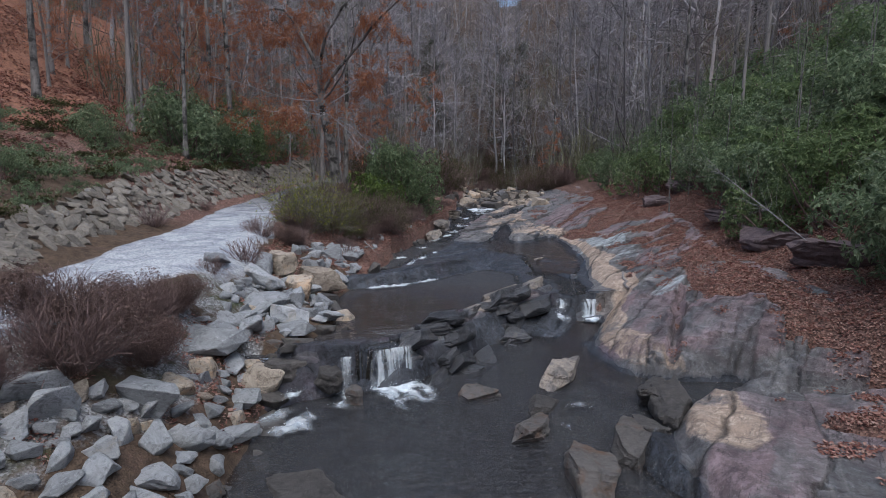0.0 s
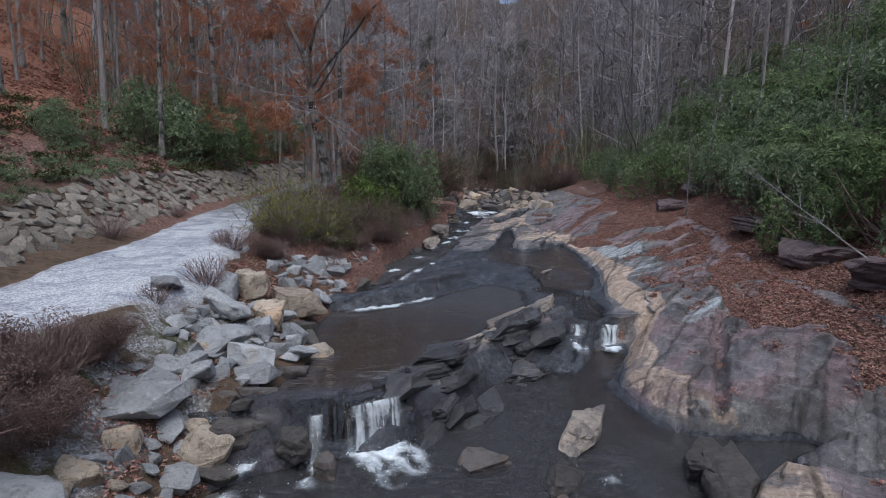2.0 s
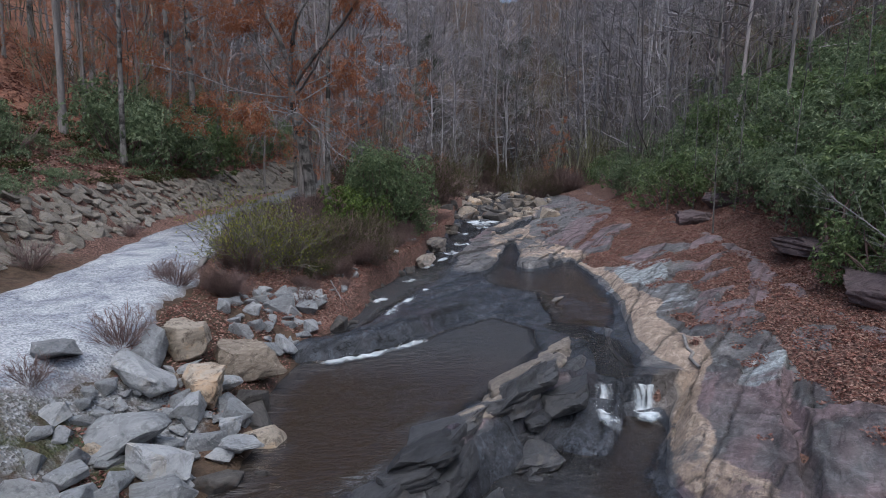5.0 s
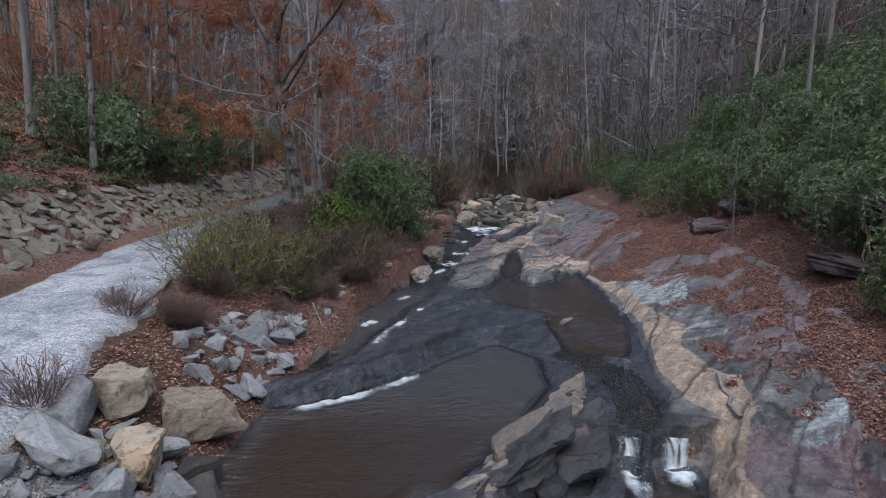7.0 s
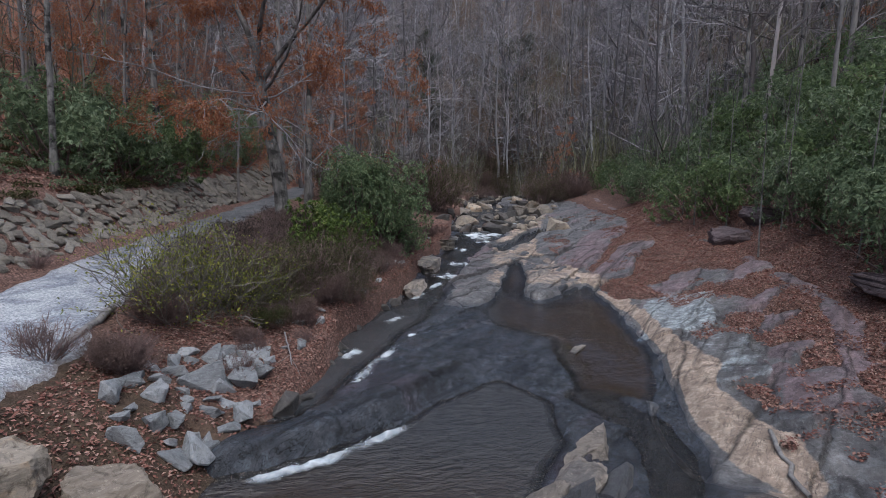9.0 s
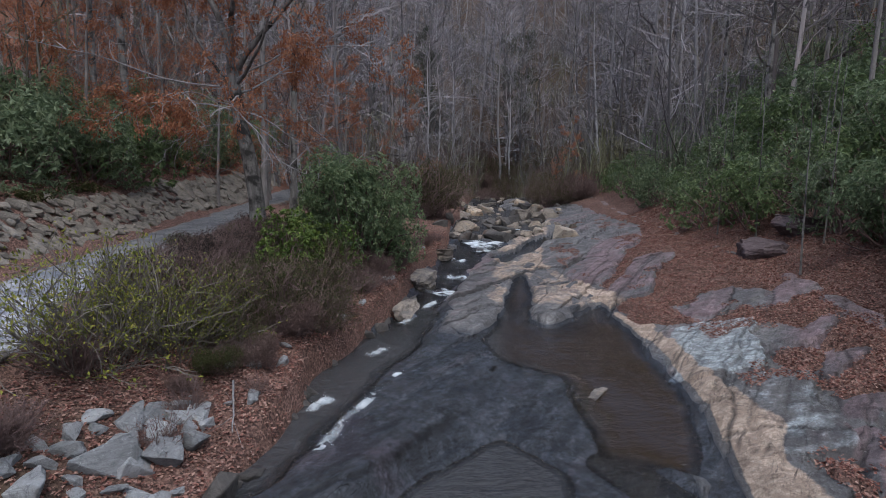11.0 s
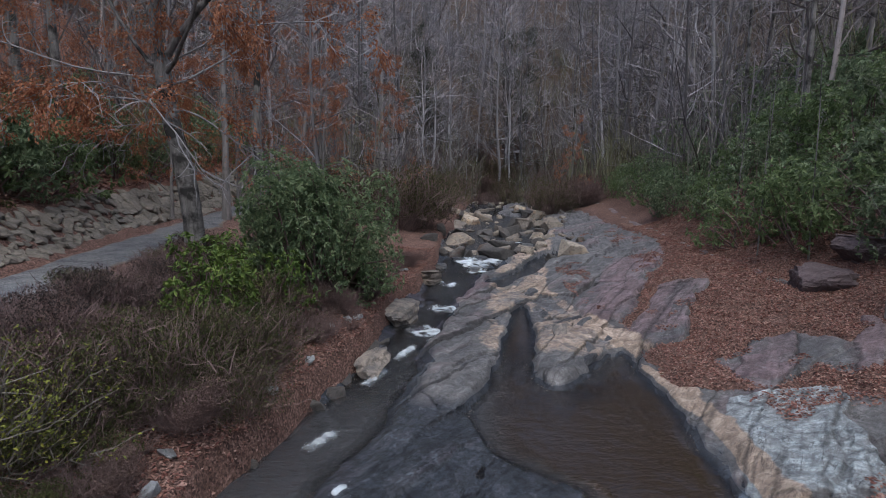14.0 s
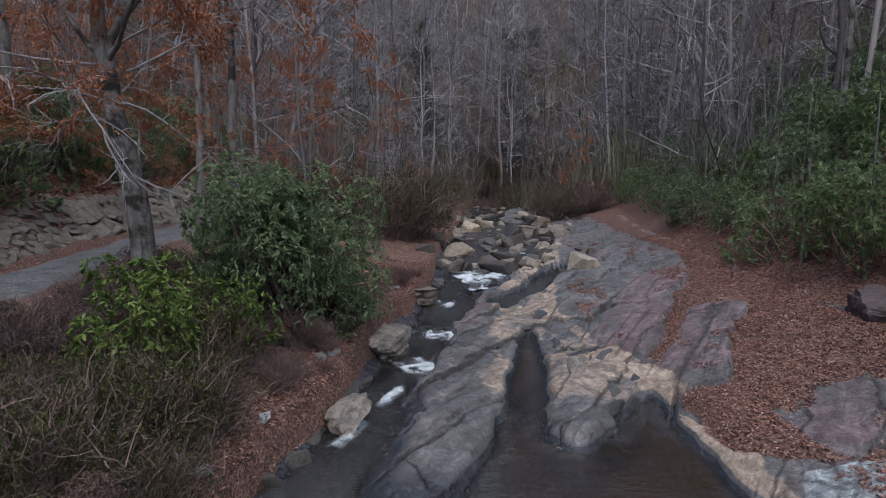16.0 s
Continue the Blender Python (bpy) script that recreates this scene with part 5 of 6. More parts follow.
def twig_shrub_meshes(seed, dims, stems, twig_mat, leaf=None, leaf_n=0, forks=5, thick=0.006, lsize=0.035):
    """A leafless, many-stemmed shrub."""
    r = np.random.default_rng(seed)
    t = Tubes()
    tips, ways = [], []
    for q in range(stems):
        a, lean = r.uniform(0, 6.283), r.uniform(0.05, 1.0) ** 0.7
        way = np.array([math.cos(a) * lean, math.sin(a) * lean, 1.05 - 0.5 * lean])
        s = np.array([math.cos(a), math.sin(a), 0]) * r.uniform(0, 0.35) + np.array([0, 0, -0.04])
        p = limb(s, way, r.uniform(0.82, 1.0), r, 0.12, 6, 0.03) * np.array(dims)
        t.add(p, thick * np.linspace(1.3, 0.45, 6), 3)
        for _ in range(forks):
            i = r.integers(2, 6)
            w = unit(p[i] - p[i - 1]) + r.normal(size=3) * 0.55 + np.array([0, 0, 0.2])
            c = limb(p[i], w, r.uniform(0.15, 0.4) * dims[2], r, 0.2, 4, 0.05)
            t.ribbon(c, thick * np.linspace(0.8, 0.4, 4))
            tips += [c[-1], c[-2], c[1]]
            ways += [c[-1] - c[-2]] * 3
    out = [("branchwork", t.mesh("branchwork", twig_mat))]
    if leaf_n:
        tips, ways = np.array(tips), np.array(ways)
        i = r.integers(0, len(tips), leaf_n)
        v, f = leaves_arrays(tips[i] + r.normal(size=(leaf_n, 3)) * 0.04, unit(ways[i]) + r.normal(size=(leaf_n, 3)) * 0.7, lsize * r.uniform(0.7, 1.3, leaf_n), lsize * 0.5, r)
        out.append(("foliage", quick_mesh("foliage", v, f, leaf)))
    return out


def plant(name, meshes, x, y, label, category, group="", turn=0.0, size=1.0, dz=0.0):
    t = thing(name, label, category, group, (x, y, float(surface(x, y)) + dz), turn, size)
    for n, me in meshes:
        tagged(part(n, me, t), kind="" if n == "trunk" else "stuff")
    return t


stone_bank()

# ---- the beech by the path, with its clinging leaves ----
def beech():
    r = np.random.default_rng(77)
    trunk, crown, limbs = Tubes(), Tubes(), []
    base = np.array([-7.55, 28.7, float(surface(-7.55, 28.7))])
    pts = np.array([(0.06, 0, -0.3), (0.03, 0, 0.12), (0.01, 0, 0.6), (-0.04, 0, 1.4), (-0.16, 0, 2.3), (-0.34, 0, 3.2), (-0.55, 0, 4.0), (-0.68, 0.02, 4.8), (-0.8, 0.05, 5.7)])
    trunk.add(pts, [0.43, 0.31, 0.27, 0.255, 0.25, 0.225, 0.215, 0.2, 0.19], 12)
    ends, ways = [], []
    forks = [(np.array([-0.8, 0.05, 5.6]), (-0.25, 0.0, 1.0), 9.0, 0.12), (np.array([-0.78, 0.05, 5.4]), (0.5, 0.15, 1.0), 9.0, 0.1), (np.array([-0.8, 0.05, 5.7]), (0.05, -0.35, 1.0), 8.5, 0.1), (np.array([-0.76, 0.03, 5.3]), (-0.7, 0.2, 0.6), 6.5, 0.06), (np.array([-0.74, 0.03, 5.1]), (0.8, -0.2, 0.45), 6.5, 0.055)]

    def spray(p, radius, reach, level):
        for i in range(2, len(p)):
            for _ in range(2 if level < 2 else 1):
                d = unit(unit(p[i] - p[i - 1]) * 0.8 + r.normal(size=3) * 0.5 + np.array([0, 0, -0.1]))
                L = reach * r.uniform(0.5, 1.0)
                c = limb(p[i], d, L, r, 0.22, 6, -0.04)
                rad = np.maximum(radius, 0.006) * np.linspace(1, 0.4, 6)
                if level == 0:
                    crown.add(c, rad, 4)
                else:
                    crown.ribbon(c, rad)
                if level < 2:
                    spray(c, radius * 0.5, reach * 0.5, level + 1)
                for k in range(2, 6):
                    ends.append(c[k])
                    ways.append(c[k] - c[k - 1])

    for s, way, length, rad in forks:
        p = limb(s, way, length, r, 0.17, 11, 0.06)
        limbs.append(Tubes())
        limbs[-1].add(p, rad * np.linspace(1, 0.2, 11), 8)
        spray(p[::2], rad * 0.2, 2.4, 0)
    # thin drooping boughs over the path and the stream
    for s, way, length, rad in (((-0.58, 0, 4.3), (-0.75, -0.4, 0.2), 4.0, 0.03), ((-0.58, 0, 4.25), (0.8, -0.35, 0.05), 4.2, 0.03), ((-0.7, 0, 5.1), (-0.95, -0.15, 0.25), 6.5, 0.032),
                                ((-0.75, 0, 5.3), (0.95, -0.2, 0.3), 6.5, 0.032), ((-0.62, 0, 4.5), (-0.3, -0.9, 0.1), 3.2, 0.025), ((-0.65, 0, 4.7), (0.6, -0.75, 0.2), 5.0, 0.035),
                                ((-0.6, 0, 4.4), (-0.5, 0.6, 0.2), 4.5, 0.03), ((-0.66, 0, 4.9), (0.7, 0.6, 0.3), 5.0, 0.035), ((-0.5, 0, 3.9), (-0.6, -0.5, -0.2), 1.8, 0.02)):
        p = limb(s, way, length, r, 0.14, 10, -0.05)
        crown.add(p, rad * np.linspace(1, 0.25, 10), 5)
        spray(p[1:], rad * 0.35, 1.3, 1)
    ends, ways = np.array(ends), np.array(ways)
    low = (ends[:, 2] < 10.0) & (ends[:, 2] > 3.4)
    ends, ways = ends[low], ways[low]
    n = 42000
    i = r.integers(0, len(ends), n)
    keep = fbm(ends[i][:, 0] * 0.7 + ends[i][:, 1] * 0.3, ends[i][:, 2] * 0.7, 91, 3) > -0.06
    i = i[keep]
    n = len(i)
    v, f = leaves_arrays(ends[i] + r.normal(size=(n, 3)) * 0.07, unit(ways[i]) + r.normal(size=(n, 3)) * 0.4 + np.array([0, 0, -0.6]), r.uniform(0.07, 0.12, n), r.uniform(0.035, 0.06, n), r)
    t = thing("beech_tree", "Smooth grey beech with rust-coloured leaves still clinging", "tree", "", tuple(base))
    part("trunk", trunk.mesh("trunk", M_BEECH), t)
    for one in limbs:
        part("limb", one.mesh("limb", M_LIMB), t, "dark grey forked limb")
    tagged(part("crown", crown.mesh("crown", M_TWIG), t), kind="stuff")
    tagged(part("foliage", quick_mesh("foliage", v, f, M_ORANGE), t, "rust-orange dead leaves"), kind="stuff")


beech()

# ---- forest trees of the two slopes ----
POLES = [tree_meshes(500 + k, 17 + 2 * k, 0.13 + 0.02 * (k % 3), (0.02 * math.sin(k * 2), 0.01), boughs=15, bark=(M_BARK, M_BEECH)[k % 2], first=0.3, spread=0.24, twig=False) for k in range(5)]
RUSTY = [tree_meshes(540 + k, 9 + 2 * k, 0.09, (0.03, 0.0), boughs=16, bark=M_BARK, leaves=M_ORANGE, leaf_n=8000, first=0.12, spread=0.3, twig=False) for k in range(3)]
SLIM = [tree_meshes(560 + k, 6.5 + k, 0.032, (0.03 * (k - 1), 0.02), boughs=12, bark=M_BEECH, first=0.25, spread=0.26, twig=False, sides=6) for k in range(3)]

LEFT_TREES = ((-20.0, 23.9, 3, 1.15, 0.2), (-13.8, 25.3, 1, 0.75, 1.0), (-23.5, 35.5, 3, 1.05, 2.0), (-17.3, 26.5, 0, 1.0, 0.5), (-17.9, 27.2, 2, 0.85, 4.0), (-17.0, 33.5, 3, 1.15, 2.5), (-16.2, 34.5, 1, 1.25, 3.2),
              (-11.3, 37.5, 4, 1.0, 1.4), (-9.2, 36.0, 1, 1.1, 5.2), (-24.5, 30.0, 0, 1.0, 0.9), (-28.0, 42.0, 2, 1.1, 2.9), (-21.0, 44.0, 4, 1.0, 0.3), (-15.0, 46.0, 3, 1.0, 4.4), (-27.0, 36.0, 1, 1.2, 5.0),
              (-19.0, 52.0, 4, 1.1, 2.2), (-12.0, 52.0, 0, 1.0, 1.9), (-9.5, 60.0, 2, 1.1, 0.7), (-31.0, 48.0, 4, 1.1, 3.4))
for x, y, k, s, a in LEFT_TREES:
    plant_tree("tree", POLES[k], x, y, "Tall bare grey-barked tree on the slope", "slope trees", a, s)
for x, y, k, s, a in ((-15.5, 31.0, 0, 1.0, 0.4), (-13.2, 36.5, 0, 0.9, 1.1), (-11.0, 40.5, 1, 0.85, 2.7), (-16.5, 37.5, 1, 0.8, 5.5), (-8.6, 42.0, 0, 0.9, 0.9), (-18.5, 34.0, 0, 1.1, 1.9), (-20.5, 37.0, 1, 1.0, 2.9), (-21.5, 33.0, 0, 1.2, 4.6), (-19.5, 30.5, 1, 0.9, 2.0), (-22.0, 40.0, 2, 1.0, 4.0), (-26.0, 33.0, 1, 1.0, 1.0), (-13.0, 42.0, 1, 1.0, 3.0), (-10.0, 46.0, 0, 1.1, 5.0), (-18.0, 41.0, 2, 0.9, 0.0),
                      (-29.0, 39.0, 2, 1.1, 2.5), (-24.0, 47.0, 1, 1.1, 0.5), (-6.5, 48.0, 0, 1.0, 1.5), (-22.5, 27.5, 0, 1.0, 3.5), (-14.5, 55.0, 2, 1.0, 2.2), (6.0, 62.0, 0, 0.8, 0.7), (22.0, 44.0, 1, 1.0, 0.3), (25.0, 38.0, 0, 1.0, 2.0)):
    plant_tree("young_beech", RUSTY[k], x, y, "Young beech holding rust-orange dead leaves", "young beeches", a, s)
for x, y, k, s, a in ((15.0, 35.6, 0, 0.9, 1.0), (13.0, 40.0, 3, 0.9, 2.0), (18.0, 40.0, 2, 1.0, 0.5), (17.5, 44.0, 4, 0.9, 4.0), (20.0, 47.0, 1, 1.0, 3.0), (14.5, 50.0, 3, 1.0, 1.3), (16.5, 52.0, 0, 1.0, 5.0),
                      (16.0, 58.0, 4, 1.0, 0.8), (14.5, 62.0, 2, 1.0, 2.6), (23.0, 55.0, 0, 1.1, 4.6), (24.0, 33.0, 3, 0.9, 2.4), (27.0, 45.0, 1, 1.1, 3.1), (13.5, 66.0, 1, 1.0, 0.2), (7.0, 70.0, 3, 1.0, 1.1), (28.0, 26.0, 2, 1.0, 0.0)):
    plant_tree("tree", POLES[k], x, y, "Tall bare grey-barked tree on the slope", "slope trees", a, s)
for x, y, k, s, a in ((8.9, 27.3, 0, 0.95, 0.3), (10.5, 19.4, 1, 1.0, 1.2), (10.9, 20.0, 0, 0.8, 4.0), (9.6, 31.9, 2, 0.9, 2.2), (11.8, 22.5, 1, 0.9, 3.3), (9.3, 36.5, 0, 0.9, 5.1), (8.9, 33.6, 1, 0.8, 0.1), (9.8, 41.0, 2, 1.0, 1.9), (12.5, 26.5, 2, 0.9, 0.6), (9.9, 12.6, 1, 0.7, 2.9), (13.5, 24.0, 1, 1.1, 0.8), (14.8, 29.0, 2, 1.1, 1.7), (11.0, 31.0, 0, 1.0, 2.7), (12.8, 34.0, 1, 1.2, 3.7), (10.6, 37.5, 2, 1.0, 4.7),
                      (11.5, 44.0, 0, 1.2, 5.7), (13.0, 20.5, 2, 1.0, 0.9), (15.5, 25.0, 0, 1.2, 2.1), (10.1, 28.6, 1, 0.85, 4.1), (10.0, 24.2, 2, 0.85, 5.4), (12.2, 38.5, 1, 1.2, 1.1), (9.7, 46.0, 1, 1.1, 3.0)):
    plant_tree("sapling", SLIM[k], x, y, "Slim pale sapling among evergreen shrubs", "saplings", a, s)


# ---- the far woods ----
def far_woods():
    r = np.random.default_rng(31)
    kinds = []
    for k in range(8):
        t, w = Tubes(), Tubes()
        h = 14 + 1.7 * k
        hs = np.linspace(0, 1, 7)
        lean = r.normal(size=2) * 0.045 * h
        p = np.stack([np.cumsum(r.normal(size=7)) * 0.16 + lean[0] * hs, np.cumsum(r.normal(size=7)) * 0.16 + lean[1] * hs, hs * h - 0.4], 1)
        t.add(p, (0.1 + 0.1 * r.random()) * (1 - 0.85 * hs), 5)
        for q in range(28):
            hh = r.uniform(0.12, 0.98)
            s = np.array([np.interp(hh, hs, p[:, j]) for j in range(3)])
            a = r.uniform(0, 6.283)
            b = limb(s, (math.cos(a), math.sin(a), r.uniform(0.0, 1.2)), h * 0.24 * (1.15 - 0.7 * hh), r, 0.22, 5, 0.06)
            w.ribbon(b, 0.03 * np.linspace(1, 0.3, 5))
            for _ in range(8):
                c = limb(b[r.integers(1, 5)], unit(b[-1] - b[0]) + r.normal(size=3) * 0.7 + np.array([0, 0, 0.15]), h * r.uniform(0.05, 0.12), r, 0.25, 3, 0.03)
                w.ribbon(c, 0.014 * np.linspace(1, 0.5, 3))
        kinds.append((np.concatenate(t.v), np.concatenate(t.f), np.concatenate(w.v), np.concatenate(w.f)))
    V, F, n = [], [], 0
    TV, TF, tn = [], [], 0
    spots = []
    for _ in range(14000):
        y = r.uniform(40, 190)
        x = r.uniform(-1.05 * y - 6, 0.75 * y + 6)
        if -7 - 0.12 * (y - 40) < x < 11 and y < 70:
            continue
        if y < 60 and x < -10 and r.random() < 0.8:
            continue
        if y < 60 and abs(x) < 28 and r.random() < 0.6:
            continue
        if abs(x + 0.5) < 4.5 and y < 80:
            continue
        g = max(1.2, 0.016 * y)
        if all((x - a) ** 2 + (y - b) ** 2 > g * g for a, b in spots):
            spots.append((x, y))
        if len(spots) > 960:
            break
    xy = np.array(spots)
    zs = surface(xy[:, 0], xy[:, 1])
    for (x, y), z in zip(spots, zs):
        v, f, tv, tf = kinds[r.integers(0, 8)]
        a, size = r.uniform(0, 6.283), r.uniform(0.7, 1.25)
        turn = np.array([[math.cos(a), -math.sin(a), 0], [math.sin(a), math.cos(a), 0], [0, 0, 1]]) * size
        V.append(v @ turn.T + np.array([x, y, z]))
        F.append(f + n)
        n += len(v)
        TV.append(tv @ turn.T + np.array([x, y, z]))
        TF.append(tf + tn)
        tn += len(tv)
    # saplings and brush below the tall trees
    brush = []
    for k in range(5):
        t = Tubes()
        for q in range(26):
            a, h = r.uniform(0, 6.283), r.uniform(1.5, 5.0)
            p = limb((r.normal() * 0.8, r.normal() * 0.8, -0.1), (math.cos(a) * 0.25, math.sin(a) * 0.25, 1), h, r, 0.1, 5, 0.03)
            t.ribbon(p, 0.022 * np.linspace(1, 0.4, 5))
            for _ in range(4):
                t.ribbon(limb(p[r.integers(1, 5)], unit(r.normal(size=3) * 0.6 + np.array([0, 0, 1.0])), h * 0.3, r, 0.2, 3), 0.012 * np.linspace(1, 0.5, 3))
        brush.append((np.concatenate(t.v), np.concatenate(t.f)))
    UV, UF, un = [], [], 0
    by = r.uniform(26, 150, 1700)
    bx = r.uniform(-1.15, 0.75, 1700) * by
    ok = ~((bx > -6 - 0.12 * (by - 40)) & (bx < 11) & (by < 62)) & ~((by < 44) & (bx > -17)) & (np.abs(bx + 0.5) > 3.0)
    ok &= ~((bx < -12) & (by < 62) & (r.random(len(bx)) < 0.82))
    bx, by = bx[ok], by[ok]
    for x, y, z in zip(bx, by, surface(bx, by)):
        v, f = brush[r.integers(0, 5)]
        a, s = r.uniform(0, 6.283), r.uniform(0.7, 1.5)
        ca, sa = math.cos(a) * s, math.sin(a) * s
        UV.append(np.stack([v[:, 0] * ca - v[:, 1] * sa + x, v[:, 0] * sa + v[:, 1] * ca + y, v[:, 2] * s + z], 1))
        UF.append(f + un)
        un += len(v)
    tagged(new("underbrush", quick_mesh("underbrush", np.concatenate(UV), np.concatenate(UF), M_BRUSH, True)), "Dark leafless brush under the winter woods", "underbrush", kind="stuff")
    ob = new("far_woods", quick_mesh("far_woods", np.concatenate(V), np.concatenate(F), M_WOODS, True))
    tagged(ob, "Dense bare grey-brown winter woods on the hillsides", "woods", kind="stuff")
    ob = new("far_twigs", quick_mesh("far_twigs", np.concatenate(TV), np.concatenate(TF), M_HAZE, True))
    tagged(ob, "Haze of bare grey twigs in the winter woods", "twigs", kind="stuff")


far_woods()



def pine_meshes(seed, height):
    """A tall pine: bare lower trunk, tiers of drooping boughs with long needles."""
    r = np.random.default_rng(seed)
    trunk, boughs = Tubes(), Tubes()
    hs = np.linspace(0, 1, 9)
    trunk.add(np.stack([0.15 * np.sin(hs * 3), hs * 0, hs * height - 0.4], 1), 0.2 * (1 - 0.88 * hs), 8)
    P, D = [], []
    for q in range(60):
        h = r.uniform(0.22, 0.98)
        a = r.uniform(0, 6.283)
        p = limb((0.15 * math.sin(h * 3), 0, h * height), (math.cos(a), math.sin(a), 0.15), height * 0.19 * (1.15 - h) + 0.4, r, 0.12, 6, -0.04)
        boughs.add(p, 0.03 * np.linspace(1, 0.3, 6), 4)
        i = r.integers(1, 6, 90)
        P.append(p[i] + r.normal(size=(90, 3)) * 0.22)
        D.append(r.normal(size=(90, 3)) + np.array([0, 0, 0.2]))
    P, D = np.concatenate(P), np.concatenate(D)
    v, f = leaves_arrays(P, D, r.uniform(0.22, 0.4, len(P)), 0.05, r)
    return [("trunk", trunk.mesh("trunk", M_LIMB)), ("crown", boughs.mesh("crown", M_LIMB)), ("foliage", quick_mesh("foliage", v, f, M_PINE))]


PINES = [pine_meshes(760 + k, 15 + 3 * k) for k in range(2)]
for x, y, k, s, a in ((0.3, 92.0, 1, 1.1, 0.3), (-9.5, 84.0, 0, 1.0, 1.3), (-11.5, 92.0, 1, 0.9, 2.2), (3.2, 101.0, 0, 1.2, 4.0), (-15.5, 78.0, 0, 0.8, 5.0)):
    plant_tree("pine_tree", PINES[k], x, y, "Tall dark green pine among bare trees", "far pines", a, s)

# ---- evergreen shrubs ----
BANK = [bush_meshes(640 + k, (1.75, 1.6, 2.9), 9500, M_BANKGREEN, 0.15, 0.052, stem_mat=M_BROWNTWIG) for k in range(2)]
RHODO = [bush_meshes(600 + k, (1.5 + 0.15 * k, 1.45, 2.1 + 0.2 * (k % 2)), 5200, M_RHODO, 0.16, 0.053, stem_mat=M_BROWNTWIG, open_=0.6) for k in range(4)]
RHODO += [bush_meshes(610 + k, (1.4, 1.5, 1.9), 3200, M_MIDGREEN, 0.16, 0.055, stem_mat=M_BROWNTWIG, open_=0.6) for k in range(2)]
FAR_RHODO = [bush_meshes(620 + k, (1.6, 1.5, 2.2), 2200, (M_RHODO, M_RHODO, M_MIDGREEN)[k], 0.19, 0.065, stem_mat=M_BROWNTWIG, stems=12, open_=0.75) for k in range(3)]
r = random.Random(5)
spots = []
for _ in range(9000):
    y = r.uniform(10.5, 62)
    x = float(RHODO_X(y)) + 0.9 + r.random() ** 1.4 * 12
    g = 1.5 + 0.02 * max(0, y - 20)
    if all((x - a) ** 2 + (y - b) ** 2 > g * g for a, b in spots):
        spots.append((x, y))
    if len(spots) >= 185:
        break
for x, y in spots:
    plant("rhododendron", RHODO[r.randrange(6)] if y < 30 and x < 14 else FAR_RHODO[r.randrange(3)], x, y, "Dark green rhododendron thicket with long leaves", "shrub", "slope rhododendrons", r.uniform(0, 6.28), r.uniform(0.85, 1.2) + 0.4 * min(1, max(0, x - float(RHODO_X(y)) - 2) / 4), -0.15)

# the band beyond the path
spots = []
for _ in range(3000):
    y = r.uniform(26, 62)
    x = float(WALLTOP_X(y)) - 1.1 - r.random() * 4.4
    g = 1.35
    if x > -0.58 * y and all((x - a) ** 2 + (y - b) ** 2 > g * g for a, b in spots):
        spots.append((x, y))
    if len(spots) >= 105:
        break
for x, y in spots:
    plant("evergreen_shrub", FAR_RHODO[(0, 1, 0, 2)[r.randrange(4)]], x, y, "Dark evergreen shrub above the stone embankment", "shrub", "embankment shrubs", r.uniform(0, 6.28), r.uniform(0.9, 1.45), -0.2)
for x, y, s in ((-15.3, 21.8, 0.75), (-11.9, 13.6, 0.45), (-14.6, 21.0, 0.5)):
    plant("evergreen_shrub", RHODO[1], x, y, "Dark evergreen shrub above the stone embankment", "shrub", "embankment shrubs", x, s, -0.2)

# low evergreen cover on top of the embankment
spots = []
for _ in range(3000):
    y = r.uniform(9, 34)
    x = float(WALLTOP_X(y)) - 0.2 - r.random() ** 1.5 * 7
    if all((x - a) ** 2 + (y - b) ** 2 > 0.5 for a, b in spots) and float(fbm(np.array(x * 0.3), np.array(y * 0.3), 97, 3)) > -0.3:
        spots.append((x, y))
    if len(spots) >= 130:
        break
COVER = [bush_meshes(630 + k, (0.9, 0.9, 0.45), 900, (M_RHODO, M_OLIVE)[k], 0.1, 0.045, stem_mat=M_BROWNTWIG, stems=6, open_=0.8) for k in range(2)]
for x, y in spots:
    plant("ground_cover", COVER[r.randrange(2)], x, y, "Low green ground cover above the stone embankment", "ground cover", "ground cover", r.uniform(0, 6.28), r.uniform(0.5, 0.95), -0.05)

# the big rhododendron on the near bank and the bright bush before it
for x, y, k, a, sc in ((-4.0, 28.0, 2, 0.4, 1.05), (-3.6, 29.3, 1, 2.0, 1.0), (-4.9, 29.3, 1, 3.3, 1.05)):
    plant("rhododendron", BANK[k % 2], x, y, "Large rounded rhododendron on the stream bank", "shrub", "bank rhododendrons", a, sc, -0.2)
BRIGHT = bush_meshes(650, (1.0, 0.95, 1.9), 2300, M_BRIGHT, 0.13, 0.05, stem_mat=M_BROWNTWIG, open_=0.7)
for x, y, a, sc in ((-4.6, 24.6, 0.3, 1.1), (-5.2, 25.4, 2.3, 1.0), (-4.2, 25.8, 4.1, 0.9)):
    plant("laurel_bush", BRIGHT, x, y, "Bright yellow-green broad-leaved bush", "shrub", "bright bushes", a, sc)

